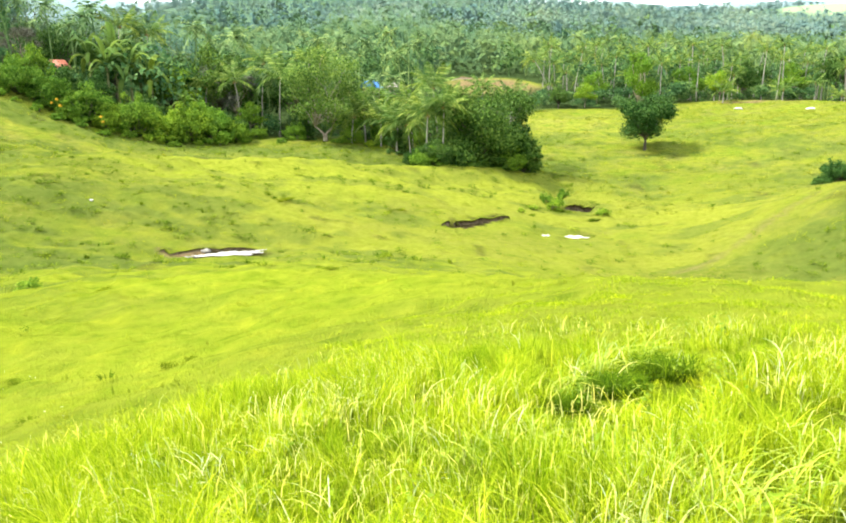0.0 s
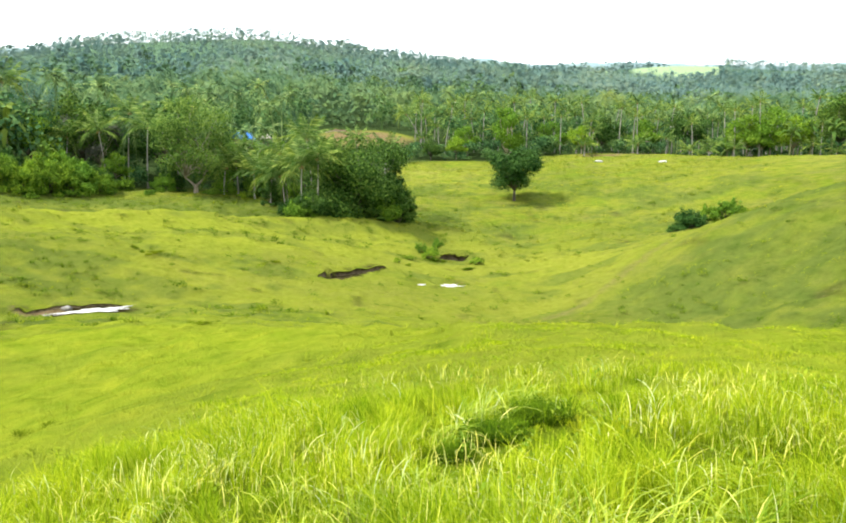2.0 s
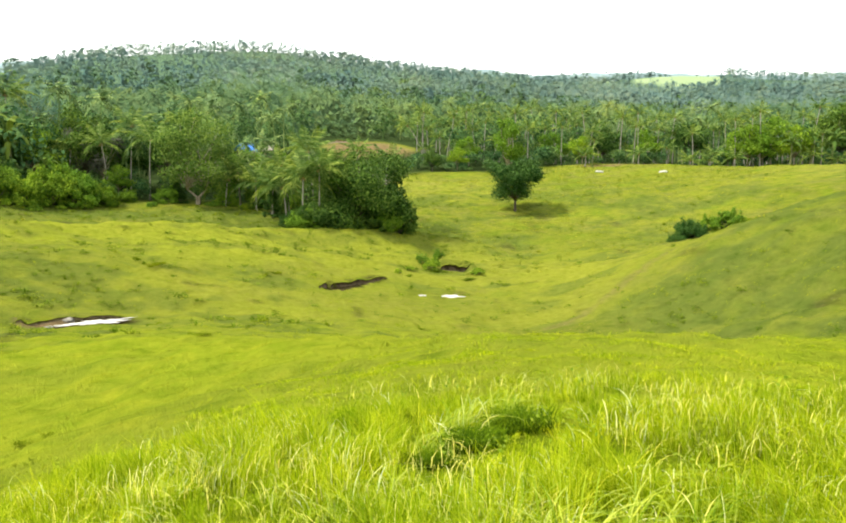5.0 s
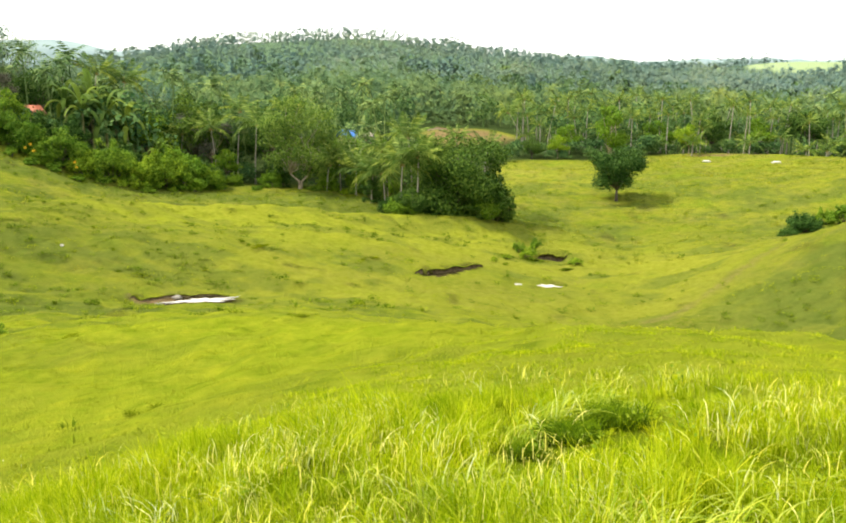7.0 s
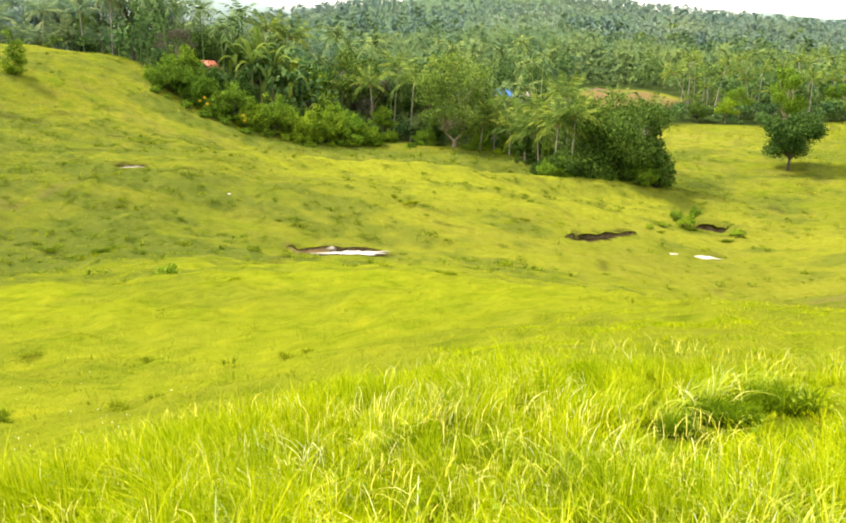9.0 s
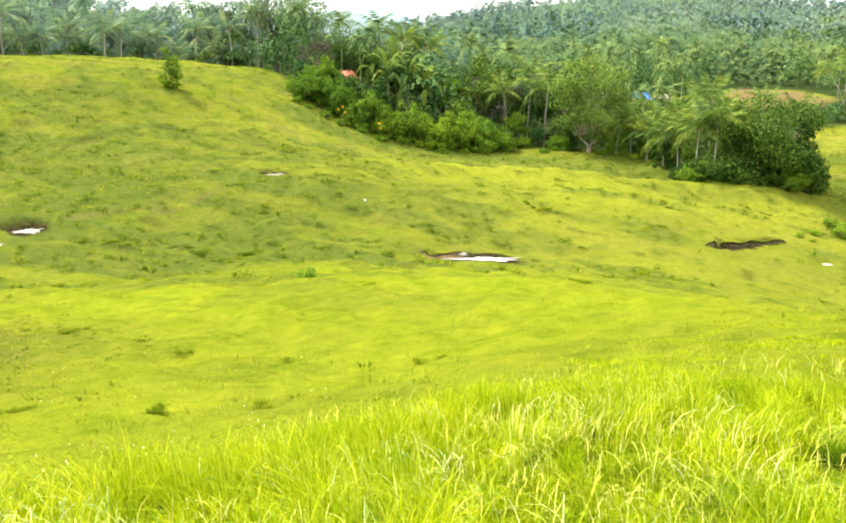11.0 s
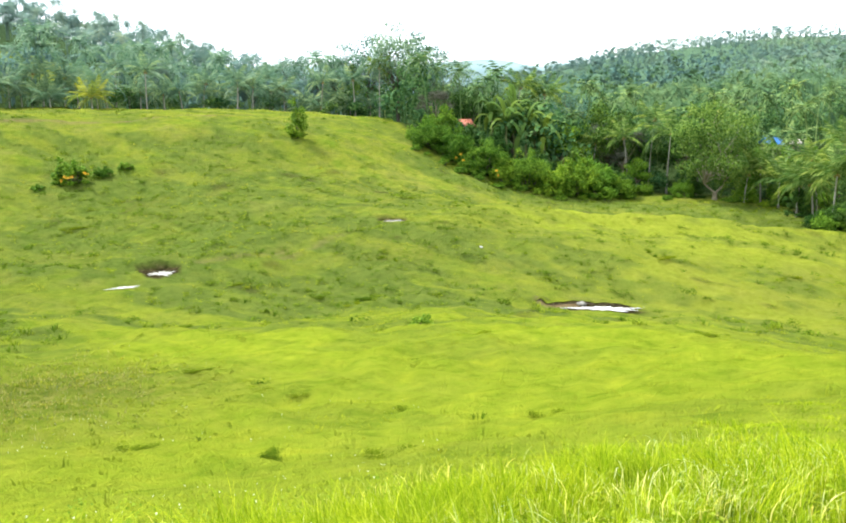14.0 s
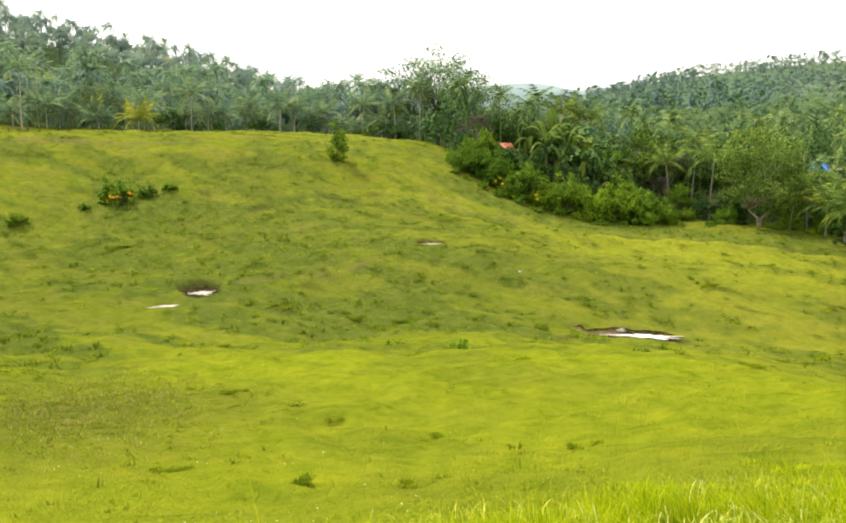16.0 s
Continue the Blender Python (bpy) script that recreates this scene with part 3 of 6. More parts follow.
def build_ground():
    rings = np.concatenate([np.geomspace(0.5, 20, 130), np.arange(20.5, 55, 0.45), np.arange(55, 112, 0.4), np.arange(112, 200, 1.4),
                            np.arange(201, 420, 4.0), np.arange(424, 900, 9.0), np.geomspace(920, 4700, 60)])
    bearings = np.concatenate([np.arange(-64, 46, 0.4), np.arange(46, 296, 4.0)])
    d, a = np.meshgrid(rings, np.radians(bearings), indexing="ij")
    x, y = (d * np.sin(a)).ravel(), (d * np.cos(a)).ravel()
    z = ground(x, y)
    nr, nb = len(rings), len(bearings)
    i, j = np.meshgrid(np.arange(nr - 1), np.arange(nb), indexing="ij")
    j1 = (j + 1) % nb
    quads = np.stack([i * nb + j, i * nb + j1, (i + 1) * nb + j1, (i + 1) * nb + j], -1).reshape(-1, 4)[:, ::-1]
    v = np.stack([x, y, z], -1)
    v = np.concatenate([v, [[0, 0, ground_at(0, 0)]]])
    c = len(v) - 1
    tris = [(c, (k + 1) % nb, k) for k in range(nb)]
    me = mesh_of("ground", v, quads, tris, TURF)
    bare, wood = np.zeros(len(v)), np.zeros(len(v))
    for key in BARE_CUTS:
        r = cut_amount(v[:, 0], v[:, 1], key)
        bare = np.maximum(bare, 1 - smooth(r, 0.92, 1.06))
    # trodden cattle tracks and a dug slope by the houses
    soil = np.zeros(len(v))
    bx, by = spot(5.0, 240)
    soil = np.maximum(soil, 0.95 * (1 - smooth(np.hypot((v[:, 0] - bx) / 15, (v[:, 1] - by) / 34), 0.6, 1.1)))
    for path, width, strength in TRACKS:
        soil = np.maximum(soil, 0.8 * strength * (1 - smooth(off_path(v[:, 0], v[:, 1], path) + 0.7 * (value_noise(v[:, 0], v[:, 1], 2.1, 2) - 0.5), 0.1, width)))
    bare = np.maximum(bare, 0.45 * smooth(value_noise(v[:, 0], v[:, 1], 3.1, 6), 0.86, 0.98) * smooth(d_of(v), 40, 60) * (1 - smooth(d_of(v), 120, 150)))
    for bearing, distance, size in ((-17.6, 66.2, 1.5), (-16.7, 67.2, 1.2), (-18.2, 66.8, 0.8)):
        bx, by = spot(bearing, distance)
        soil = np.maximum(soil, 0.9 * (1 - smooth(np.hypot(v[:, 0] - bx, v[:, 1] - by) / size + 0.6 * (value_noise(v[:, 0], v[:, 1], 0.9, 5) - 0.5), 0.5, 1.0)))
    bearing = np.degrees(np.arctan2(v[:, 0], v[:, 1]))
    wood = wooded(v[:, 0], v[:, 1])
    fresh = (1 - smooth(d_of(v), 36, 80)) * (0.55 + 0.45 * value_noise(v[:, 0], v[:, 1], 6, 5))
    # the terrace's sunlight is put into the turf colour
    fresh = np.maximum(fresh, terrace_light(v[:, 0], v[:, 1]))
    me.attributes.new("fresh", "FLOAT", "POINT").data.foreach_set("value", fresh.astype(np.float32))
    me.attributes.new("coarse", "FLOAT", "POINT").data.foreach_set("value", coarse_cover(v[:, 0], v[:, 1]).astype(np.float32))
    me.attributes.new("dry", "FLOAT", "POINT").data.foreach_set("value", patch_cover(v[:, 0], v[:, 1], DRY).astype(np.float32))
    # how much haze is put into the turf colour, by distance
    me.attributes.new("far_haze", "FLOAT", "POINT").data.foreach_set("value", smooth(d_of(v), 500, 800).astype(np.float32))
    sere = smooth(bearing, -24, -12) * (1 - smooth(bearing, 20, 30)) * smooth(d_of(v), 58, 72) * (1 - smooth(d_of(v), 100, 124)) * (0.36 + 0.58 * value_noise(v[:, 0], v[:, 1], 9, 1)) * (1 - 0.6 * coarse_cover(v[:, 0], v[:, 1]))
    me.attributes.new("sere", "FLOAT", "POINT").data.foreach_set("value", np.maximum(sere, 0.6 * terrace_light(v[:, 0], v[:, 1])).astype(np.float32))
    me.attributes.new("floor_haze", "FLOAT", "POINT").data.foreach_set("value", smooth(d_of(v), 260, 600).astype(np.float32))
    me.attributes.new("soil", "FLOAT", "POINT").data.foreach_set("value", soil.astype(np.float32))
    me.attributes.new("thatch_shade", "FLOAT", "POINT").data.foreach_set("value", (0.8 * (1 - smooth(d_of(v) - np.minimum(tall_edge(bearing), 11.5), -3.5, 0.0))).astype(np.float32))
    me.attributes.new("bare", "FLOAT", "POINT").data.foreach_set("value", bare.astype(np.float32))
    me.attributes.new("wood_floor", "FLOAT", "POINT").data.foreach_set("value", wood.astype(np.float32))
    return tagged(new("ground", me), "rolling grazed hillside pasture of short lime-green turf", "ground", kind="structure")


# stands of coarse, darker grass and weeds: bearing, distance, breadth across, breadth along, strength
# the wide knoll entries also paint its shaded slope darker
KNOLL_COARSE_SHADE = [(-45, 86, 26, 20, 0.75), (-54, 92, 14, 12, 0.6), (-33, 70, 12, 9, 0.5), (-33.5, 61, 9, 4.5, 1.3), (-36.5, 66, 7, 4, 1.1), (-30.5, 60.5, 6, 3.5, 1.1), (-27, 72, 6, 4, 0.6), (-41, 76, 8, 5, 0.8), (-37, 92, 8, 5, 0.7), (-53, 34, 6, 4, 0.5), (-50, 98, 9, 5, 0.8), (-24, 80, 9, 4, 0.6)]
# entries along the tree belt and terrace brow also paint the shade there
STREAM_COARSE_SHADE = [(-19, 116, 12, 5, 0.9), (-12, 119, 12, 6, 0.9), (-6, 121, 10, 7, 0.9), (-1.5, 118, 8, 6, 0.9), (-9, 82, 12, 3, 0.5), (-19, 101, 9, 3, 0.75), (-9, 109, 12, 4, 0.8), (-1, 116, 9, 4, 0.8), (-3, 124, 14, 5, 0.55), (9.5, 118, 4, 6, 0.85), (10.5, 100, 4, 4, 0.8), (10, 106, 3, 5, 0.6), (8, 90, 8, 5, 0.25), (16, 82, 9, 6, 0.3), (30, 72, 18, 12, 0.75), (14, 108, 7, 7, 0.35), (-12, 116, 12, 5, 0.6), (26, 112, 9, 6, 0.6), (-18, 66, 8, 3, 0.7)]


# grazed-down patches of dry grey stems
DRY = [(-54.2, 33, 5.5, 7.5, 1.2), (-28.5, 75, 4.5, 3, 0.7), (-40.2, 109, 5, 4, 0.6), (-50.3, 79, 3, 2, 0.6), (20, 70, 5, 2.5, 0.6), (-20, 84, 7, 2.5, 0.5), (-46, 90, 5, 3, 0.4), (-31, 100, 6, 4, 0.4), (5, 78, 6, 2.5, 0.45)]


def patch_cover(x, y, patches):
    """0 to 1: how strongly the listed patches cover a place, with ragged edges."""
    c = np.zeros(np.shape(x))
    for bearing, distance, across, along, strength in patches:
        cx, cy = spot(bearing, distance)
        a = radians(bearing)
        u, v = (x - cx) * math.cos(a) - (y - cy) * math.sin(a), (x - cx) * math.sin(a) + (y - cy) * math.cos(a)
        c = np.maximum(c, strength * np.exp(-((u / across) ** 2 + (v / along) ** 2)))
    return c * np.clip(0.3 + 1.4 * (0.5 * value_noise(x, y, 2.6, 1) + 0.5 * value_noise(x, y, 0.9, 4)), 0, 1)


def coarse_cover(x, y):
    """0 to 1: coarse dark growth in the turf, with painted slope and belt shade."""
    c = patch_cover(x, y, KNOLL_COARSE_SHADE + STREAM_COARSE_SHADE)
    bearing, d = np.degrees(np.arctan2(x, y)), np.hypot(x, y)
    floor = smooth(bearing, -2, 3) * (1 - smooth(bearing, 15, 20)) * smooth(d, 52, 60) * (1 - smooth(d, 80, 90))
    streak = value_noise(x * 0.6, y * 1.6, 5.0, 3) * 0.6 + value_noise(x, y * 1.5, 1.7, 6) * 0.4
    far = smooth(np.hypot(x, y), 30, 60) * (1 - smooth(np.hypot(x, y), 140, 165))
    return np.clip(c * (0.6 + 1.0 * streak) + (0.2 + 0.8 * far) * (0.85 - 0.6 * floor) * smooth(streak, 0.40, 0.70) + 0.06 * far * (1 - smooth(np.hypot(x, y), 112, 130)), 0, 0.95)


def d_of(v):
    return np.hypot(v[:, 0], v[:, 1])


# where the woods begin, by bearing
CLEARINGS = [(26.9, 1015, 42, 100), (24.6, 985, 24, 34), (21.3, 1000, 16, 22), (-52.5, 300, 22, 26), (5.0, 244, 15, 30), (-1.2, 196, 9, 9)]
EDGE_BEARING = [-180, -75, -62, -45, -36, -30, -28, -25, -20, -14, -7, -1, 3, 8, 14, 22, 34, 46, 75, 180]
EDGE_DISTANCE = [260, 260, 158, 160, 158, 152, 134, 126, 124, 128, 134, 134, 120, 172, 178, 193, 194, 200, 260, 260]


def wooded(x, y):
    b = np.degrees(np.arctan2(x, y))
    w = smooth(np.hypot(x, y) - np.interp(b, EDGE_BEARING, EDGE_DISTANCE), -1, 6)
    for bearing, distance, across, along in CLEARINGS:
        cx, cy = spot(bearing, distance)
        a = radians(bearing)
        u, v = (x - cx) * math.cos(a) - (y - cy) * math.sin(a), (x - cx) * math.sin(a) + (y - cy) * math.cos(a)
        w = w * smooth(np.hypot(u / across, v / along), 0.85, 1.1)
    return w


build_ground()


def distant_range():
    """Hills on the horizon, the blue of haze put into their colour."""
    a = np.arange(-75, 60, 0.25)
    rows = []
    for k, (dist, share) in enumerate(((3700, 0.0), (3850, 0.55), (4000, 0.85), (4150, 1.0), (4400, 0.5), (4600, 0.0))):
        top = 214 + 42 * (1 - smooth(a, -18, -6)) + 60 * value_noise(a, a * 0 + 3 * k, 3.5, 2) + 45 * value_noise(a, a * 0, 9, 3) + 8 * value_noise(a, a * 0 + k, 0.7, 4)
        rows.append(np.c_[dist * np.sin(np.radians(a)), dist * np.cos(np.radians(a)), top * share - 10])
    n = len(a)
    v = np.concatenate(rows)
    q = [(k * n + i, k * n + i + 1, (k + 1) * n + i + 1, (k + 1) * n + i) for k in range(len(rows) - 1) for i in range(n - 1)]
    ob = new("distant_range", mesh_of("distant_range", v, np.array(q)[:, ::-1], None, plain("haze_blue_hills", (0.13, 0.19, 0.20), (0.18, 0.25, 0.25), 0.006)))
    return tagged(ob, "wooded hills on the horizon, coloured pale blue for haze", "backdrop", kind="structure")


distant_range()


def build_pool(name, key, label, grow=0.8, lift=0.035, shift=(0.0, 0.0), sides=56, thin=0.8):
    bearing, distance, a, b, turn, deep = CUTS[key]
    cx, cy = spot(bearing, distance)
    zc = floor_of(key) + lift
    th = radians(-bearing + turn)
    r = np.random.default_rng(len(key))
    waver = [r.uniform(-0.17, 0.17) for _ in range(16)]
    ring = []
    for k in range(sides):
        ang = 2 * math.pi * k / sides
        g = grow * (1 + sum(w * math.sin((i + 2) * ang + 5 * i) for i, w in enumerate(waver)))
        u, v = a * (g * math.cos(ang) + shift[0]), b * (g * math.sin(ang) * thin + shift[1])
        ring.append((u * math.cos(th) - v * math.sin(th), u * math.sin(th) + v * math.cos(th)))
    ring = np.array(ring)
    mid = ring.mean(0)
    verts = np.concatenate([np.c_[ring, np.zeros(sides)], [[*mid, 0]]])
    tris = [(k, (k + 1) % sides, sides) for k in range(sides)]
    ob = new(name, mesh_of(name, verts, None, tris, WATER, False))
    ob.location = (cx, cy, zc)
    return tagged(ob, label, "water", kind="structure")


build_pool("pool", "wallow_large", "muddy wallow pool shining below a crumbling clay bank", 0.6, shift=(0.36, -0.36), thin=0.64)
build_pool("pool", "stream_pool", "small bright stream pool in trampled pasture", 0.85)
build_pool("pool", "stream_pool_small", "small bright stream pool in trampled pasture", 0.85)
build_pool("pool", "wallow_upper", "muddy wallow pool shining beneath a dark earth bank", 0.48, shift=(0.1, -0.3), thin=0.95)
build_pool("pool", "wallow_lower", "long shallow bright puddle in trampled turf", 0.52, shift=(0.05, 0.0), thin=0.8)
build_pool("pool", "mud_patch", "small pale mud puddle on the grassy slope", 0.6, shift=(0.1, -0.2))


# ---- leaves and crowns ----
def leaves(r, blobs, count, size, up=0.4, shell=0.35, narrow=0.55):
    """Folded leaf pieces scattered through rounded clumps (x, y, z, radius, flatness): corners and faces."""
    blobs = np.asarray(blobs, float)
    w = blobs[:, 3] ** 2
    pick = r.choice(len(blobs), count, p=w / w.sum())
    d = r.normal(size=(count, 3))
    d /= np.linalg.norm(d, axis=1)[:, None]
    rad = blobs[pick, 3] * r.random(count) ** shell
    rad *= 0.82 + 0.36 * r.random(count)
    off = d * rad[:, None]
    off[:, 2] *= blobs[pick, 4]
    c = blobs[pick, :3] + off
    nrm = d + np.array([0, 0, up]) + r.normal(size=(count, 3)) * 0.55
    nrm /= np.linalg.norm(nrm, axis=1)[:, None]
    a = np.cross(nrm, r.normal(size=(count, 3)))
    a /= np.linalg.norm(a, axis=1)[:, None] + 1e-9
    b = np.cross(nrm, a)
    s = size * (0.6 + 0.8 * r.random(count))[:, None]
    p0, p2 = c - a * s, c + a * s
    fold = nrm * s * 0.18
    p1, p3 = c + b * s * narrow + fold, c - b * s * narrow + fold
    v = np.stack([p0, p1, p2, p3], 1).reshape(-1, 3)
    k = np.arange(count)[:, None] * 4
    t = np.concatenate([k + [0, 1, 2], k + [0, 2, 3]])
    return v, t


def limb(shape, a, b, r0, r1, sag, r, n=5, sides=6):
    a, b = np.asarray(a, float), np.asarray(b, float)
    k = np.linspace(0, 1, n)[:, None]
    pts = a + (b - a) * k + np.array([0, 0, 1.0]) * sag * np.sin(k * math.pi) + r.normal(size=(n, 3)) * 0.04 * np.linalg.norm(b - a) * np.sin(k * math.pi)
    shape.tube(pts, r0 + (r1 - r0) * k[:, 0], sides)


def broad_tree(seed, height, spread, bark, leaf, count, size, bole=0.3, clumps=11, flat=0.75, lean=0.0, trunks=1, oval=1.0, open_crown=0.35, low=0.0, stout=1.0):
    """Trunk with limbs, and a crown of many small leaves gathered in uneven clumps."""
    r = np.random.default_rng(seed)
    wood = Shape()
    h0, rad = height * bole, (height * 0.022 + 0.05) * stout
    blobs = []
    heads = []
    for k in range(trunks):
        fan = 2.4 * k + 0.4
        bx, by = (0.012 * height * math.cos(fan), 0.012 * height * math.sin(fan)) if trunks > 1 else (0.0, 0.0)
        top = (bx * 9 + lean * h0, by * 9, h0)
        wood.tube([(bx, by, -0.4), (bx, by, 0.1), (bx + lean * h0 * 0.4, by, h0 * 0.5), top], [rad * 1.5, rad * 1.15, rad * 0.95, rad * 0.8], 8)
        heads.append(top)
    cz = height * (bole + 0.5 * (1 - bole)) - low * height
    for k in range(clumps):
        a = 2.4 * k + r.random() * 0.9
        e = r.random()
        q = spread * 0.5 * (0.25 + 0.62 * math.sqrt((k + 0.5) / clumps))
        x, y = q * math.cos(a), q * math.sin(a)
        room = math.sqrt(max(0.05, 1 - (q / (spread * 0.56)) ** 2))
        z = cz + (e * 2 - 1) * room * height * (1 - bole) * 0.36 * oval + low * height * 0.3
        br = spread * (0.15 + 0.09 * r.random())
        z = min(z, height - br * flat * 0.9)
        blobs.append((x + lean * z * 0.5, y, z, br, flat))
        limb(wood, heads[k % trunks], (blobs[-1][0], y, z - br * 0.2), rad * 0.38, rad * 0.08, 0.05 * height, r)
    top_r = spread * 0.2
    blobs.append((lean * height * 0.5, 0, height - top_r * flat, top_r, flat))
    limb(wood, heads[0], blobs[-1][:3], rad * 0.6, rad * 0.12, 0, r)
    v, t = leaves(r, blobs, count, size, shell=open_crown)
    return wood.mesh("trunk", bark), mesh_of("crown", v, None, t, leaf, False)


def plant_tree(name, seed, at, label, category="tree", group="", **kw):
    wood, crown = broad_tree(seed, **kw)
    root = new(name)
    part("trunk", wood, root)
    part("crown", crown, root)
    x, y = at
    root.matrix_basis = pose(x, y, ground_at(x, y) - 0.1, 0, 0, seed * 67 % 360)
    return tagged(root, label, category, group)


def again(ob, bearing, distance, scale=1.0, turn=0.0, sink=0.1, tall=None, label=""):
    x, y = spot(bearing, distance)
    m = pose(x, y, ground_at(x, y) - sink, 0, 0, turn) @ Matrix.Diagonal((scale, scale, tall or scale, 1))
    c = copy_thing(ob, m)
    if label:
        c["label"] = label
    return c


def shrub(seed, height, spread, leaf, count, size, clumps=9):
    """Many stems, each ending in its own leafy clump; the clumps differ in size and height, with shade between."""
    r = np.random.default_rng(seed)
    wood = Shape()
    blobs = []
    for k in range(clumps):
        a, q = 2.4 * k + r.random(), spread * 0.5 * math.sqrt((k + 0.3) / clumps) * 0.88
        br = spread * (0.09 + 0.11 * r.random())
        z = max(br * 0.5, (height - br) * (1 - 0.5 * (q / (spread * 0.5)) ** 2) * (0.45 + 0.65 * r.random()))
        blobs.append((q * math.cos(a), q * math.sin(a), z, br, 0.6 + 0.3 * r.random()))
        limb(wood, (0.15 * math.cos(a), 0.15 * math.sin(a), -0.3), (blobs[-1][0], blobs[-1][1], z), 0.04 + height * 0.007, 0.012, 0.1, r, 4, 5)
        if r.random() < 0.55:
            blobs.append((q * 1.12 * math.cos(a + 0.2), q * 1.12 * math.sin(a + 0.2), br * 0.45, br * 0.75, 0.6))
        if r.random() < 0.4:
            # a shoot standing out over the rest
            blobs.append((q * 1.05 * math.cos(a), q * 1.05 * math.sin(a), z + br * (0.9 + 0.5 * r.random()), br * 0.45, 1.2))
    v, t = leaves(r, blobs, count, size * 1.1, up=0.5, shell=0.38)
    keep = v[:, 2] < -0.1
    v[keep, 2] = 0.02
    return wood.mesh("stem", BARK_DARK), mesh_of("foliage", v, None, t, leaf, False)


def plant_shrub(name, seed, at, label, category="shrub", group="", **kw):
    wood, crown = shrub(seed, **kw)
    root = new(name)
    part("stem", wood, root)
    part("foliage", crown, root)
    x, y = at
    root.matrix_basis = pose(x, y, ground_at(x, y) - 0.05)
    return tagged(root, label, category, group)


# ---- palms ----
def frond_arrays(length, droop, pairs=19, leaflet=0.8, wide=0.055, hang=0.55, seed=0):
    """One feathered frond along +x from the origin: a midrib and two rows of narrow hanging leaflets."""
    r = np.random.default_rng(seed)
    s = Shape()
    k = np.linspace(0, 1, 8)
    rib = np.c_[length * (k - 0.12 * k ** 3), np.zeros(8), length * (0.28 * k - droop * k ** 2.2)]
    s.tube(rib, 0.05 * (1 - 0.85 * k) + 0.006, 4, False)
    for i in range(pairs):
        f = 0.14 + 0.86 * (i + 0.5) / pairs
        p = np.array([np.interp(f, k, rib[:, j]) for j in range(3)])
        ll = leaflet * length / 4 * (0.55 + 0.75 * math.sin(math.pi * min(1, f * 0.95 + 0.08))) * (0.85 + 0.3 * r.random())
        for side in (1, -1):
            out = np.array([0.55 + 0.35 * f, side * (0.9 - 0.35 * f), -hang * (0.6 + 0.7 * r.random())])
            out /= np.linalg.norm(out)
            tip = p + out * ll + np.array([0, 0, -0.18 * ll])
            w = np.array([wide, 0, wide * 0.3])
            midp = p + out * ll * 0.5
            s.add([p - w * 0.5, p + w * 0.5, midp + w, midp - w, tip], [(0, 1, 2, 3)], [(3, 2, 4)])
    return s


FRONDS = [frond_arrays(4.2, d, seed=i, hang=h).mesh("frond", PALM_LEAF, False) for i, (d, h) in enumerate(((0.12, 0.35), (0.32, 0.45), (0.55, 0.55), (0.85, 0.6)))]
FRONDS_HAZE = [frond_arrays(4.2, d, seed=i + 5, hang=h).mesh("frond", PALM_HAZE, False) for i, (d, h) in enumerate(((0.12, 0.35), (0.32, 0.45), (0.55, 0.55), (0.85, 0.6)))]
FRONDS_YELLOW = [frond_arrays(3.6, d, seed=i + 9, hang=0.35).mesh("frond", PALM_YELLOW, False) for i, d in enumerate((0.05, 0.4, 0.8))]
NUT = Shape().tube([(0, 0, -0.16), (0, 0, -0.11), (0, 0, 0), (0, 0, 0.10), (0, 0, 0.15)], [0.03, 0.10, 0.14, 0.10, 0.03], 6).mesh("coconut", HUSK)


PALM_HEART = Shape().tube([(0, 0, -0.35), (0, 0, -0.1), (0, 0, 0.15), (0, 0, 0.5)], [0.09, 0.16, 0.12, 0.02], 7).mesh("crown", HUSK)


def coconut_palm(at, height, label, lean=(0.0, 0.0), seed=0, count=17, scale=1.0, fronds=FRONDS, nuts=5, group="", turn=0.0):
    r = np.random.default_rng(seed)
    root = new("coconut_palm")
    k = np.linspace(0, 1, 9)
    pts = np.c_[lean[0] * height * k ** 1.6, lean[1] * height * k ** 1.6, -0.3 + (height + 0.3) * k]
    s = Shape().tube(pts, 0.13 * (1 - 0.42 * k) + 0.12 * np.exp(-k * 14) + 0.004, 8)
    part("trunk", s.mesh("trunk", PALM_BARK), root)
    head = pts[-1]
    heart = part("crown", PALM_HEART, root)
    heart.matrix_basis = pose(*head)
    for i in range(count):
        f = (i + 0.5) / count
        me = fronds[min(len(fronds) - 1, int(f * len(fronds)))]
        o = part("frond", me, heart)
        tilt = 58 - 75 * f + r.normal() * 6
        o.matrix_basis = pose(0, 0, 0, 0, -tilt * 0.75, 137.5 * i + r.normal() * 8 + turn) @ Matrix.Scale(scale * (0.85 + 0.25 * r.random()), 4)
    for i in range(nuts):
        o = part("coconut", NUT, heart)
        a = i * 2.2 + r.random()
        o.matrix_basis = pose(0.26 * math.cos(a), 0.26 * math.sin(a), -0.28 - 0.1 * r.random(), 20, 10, 0)
    x, y = at
    root.matrix_basis = pose(x, y, ground_at(x, y) - 0.1)
    return tagged(root, label, "palm", group)


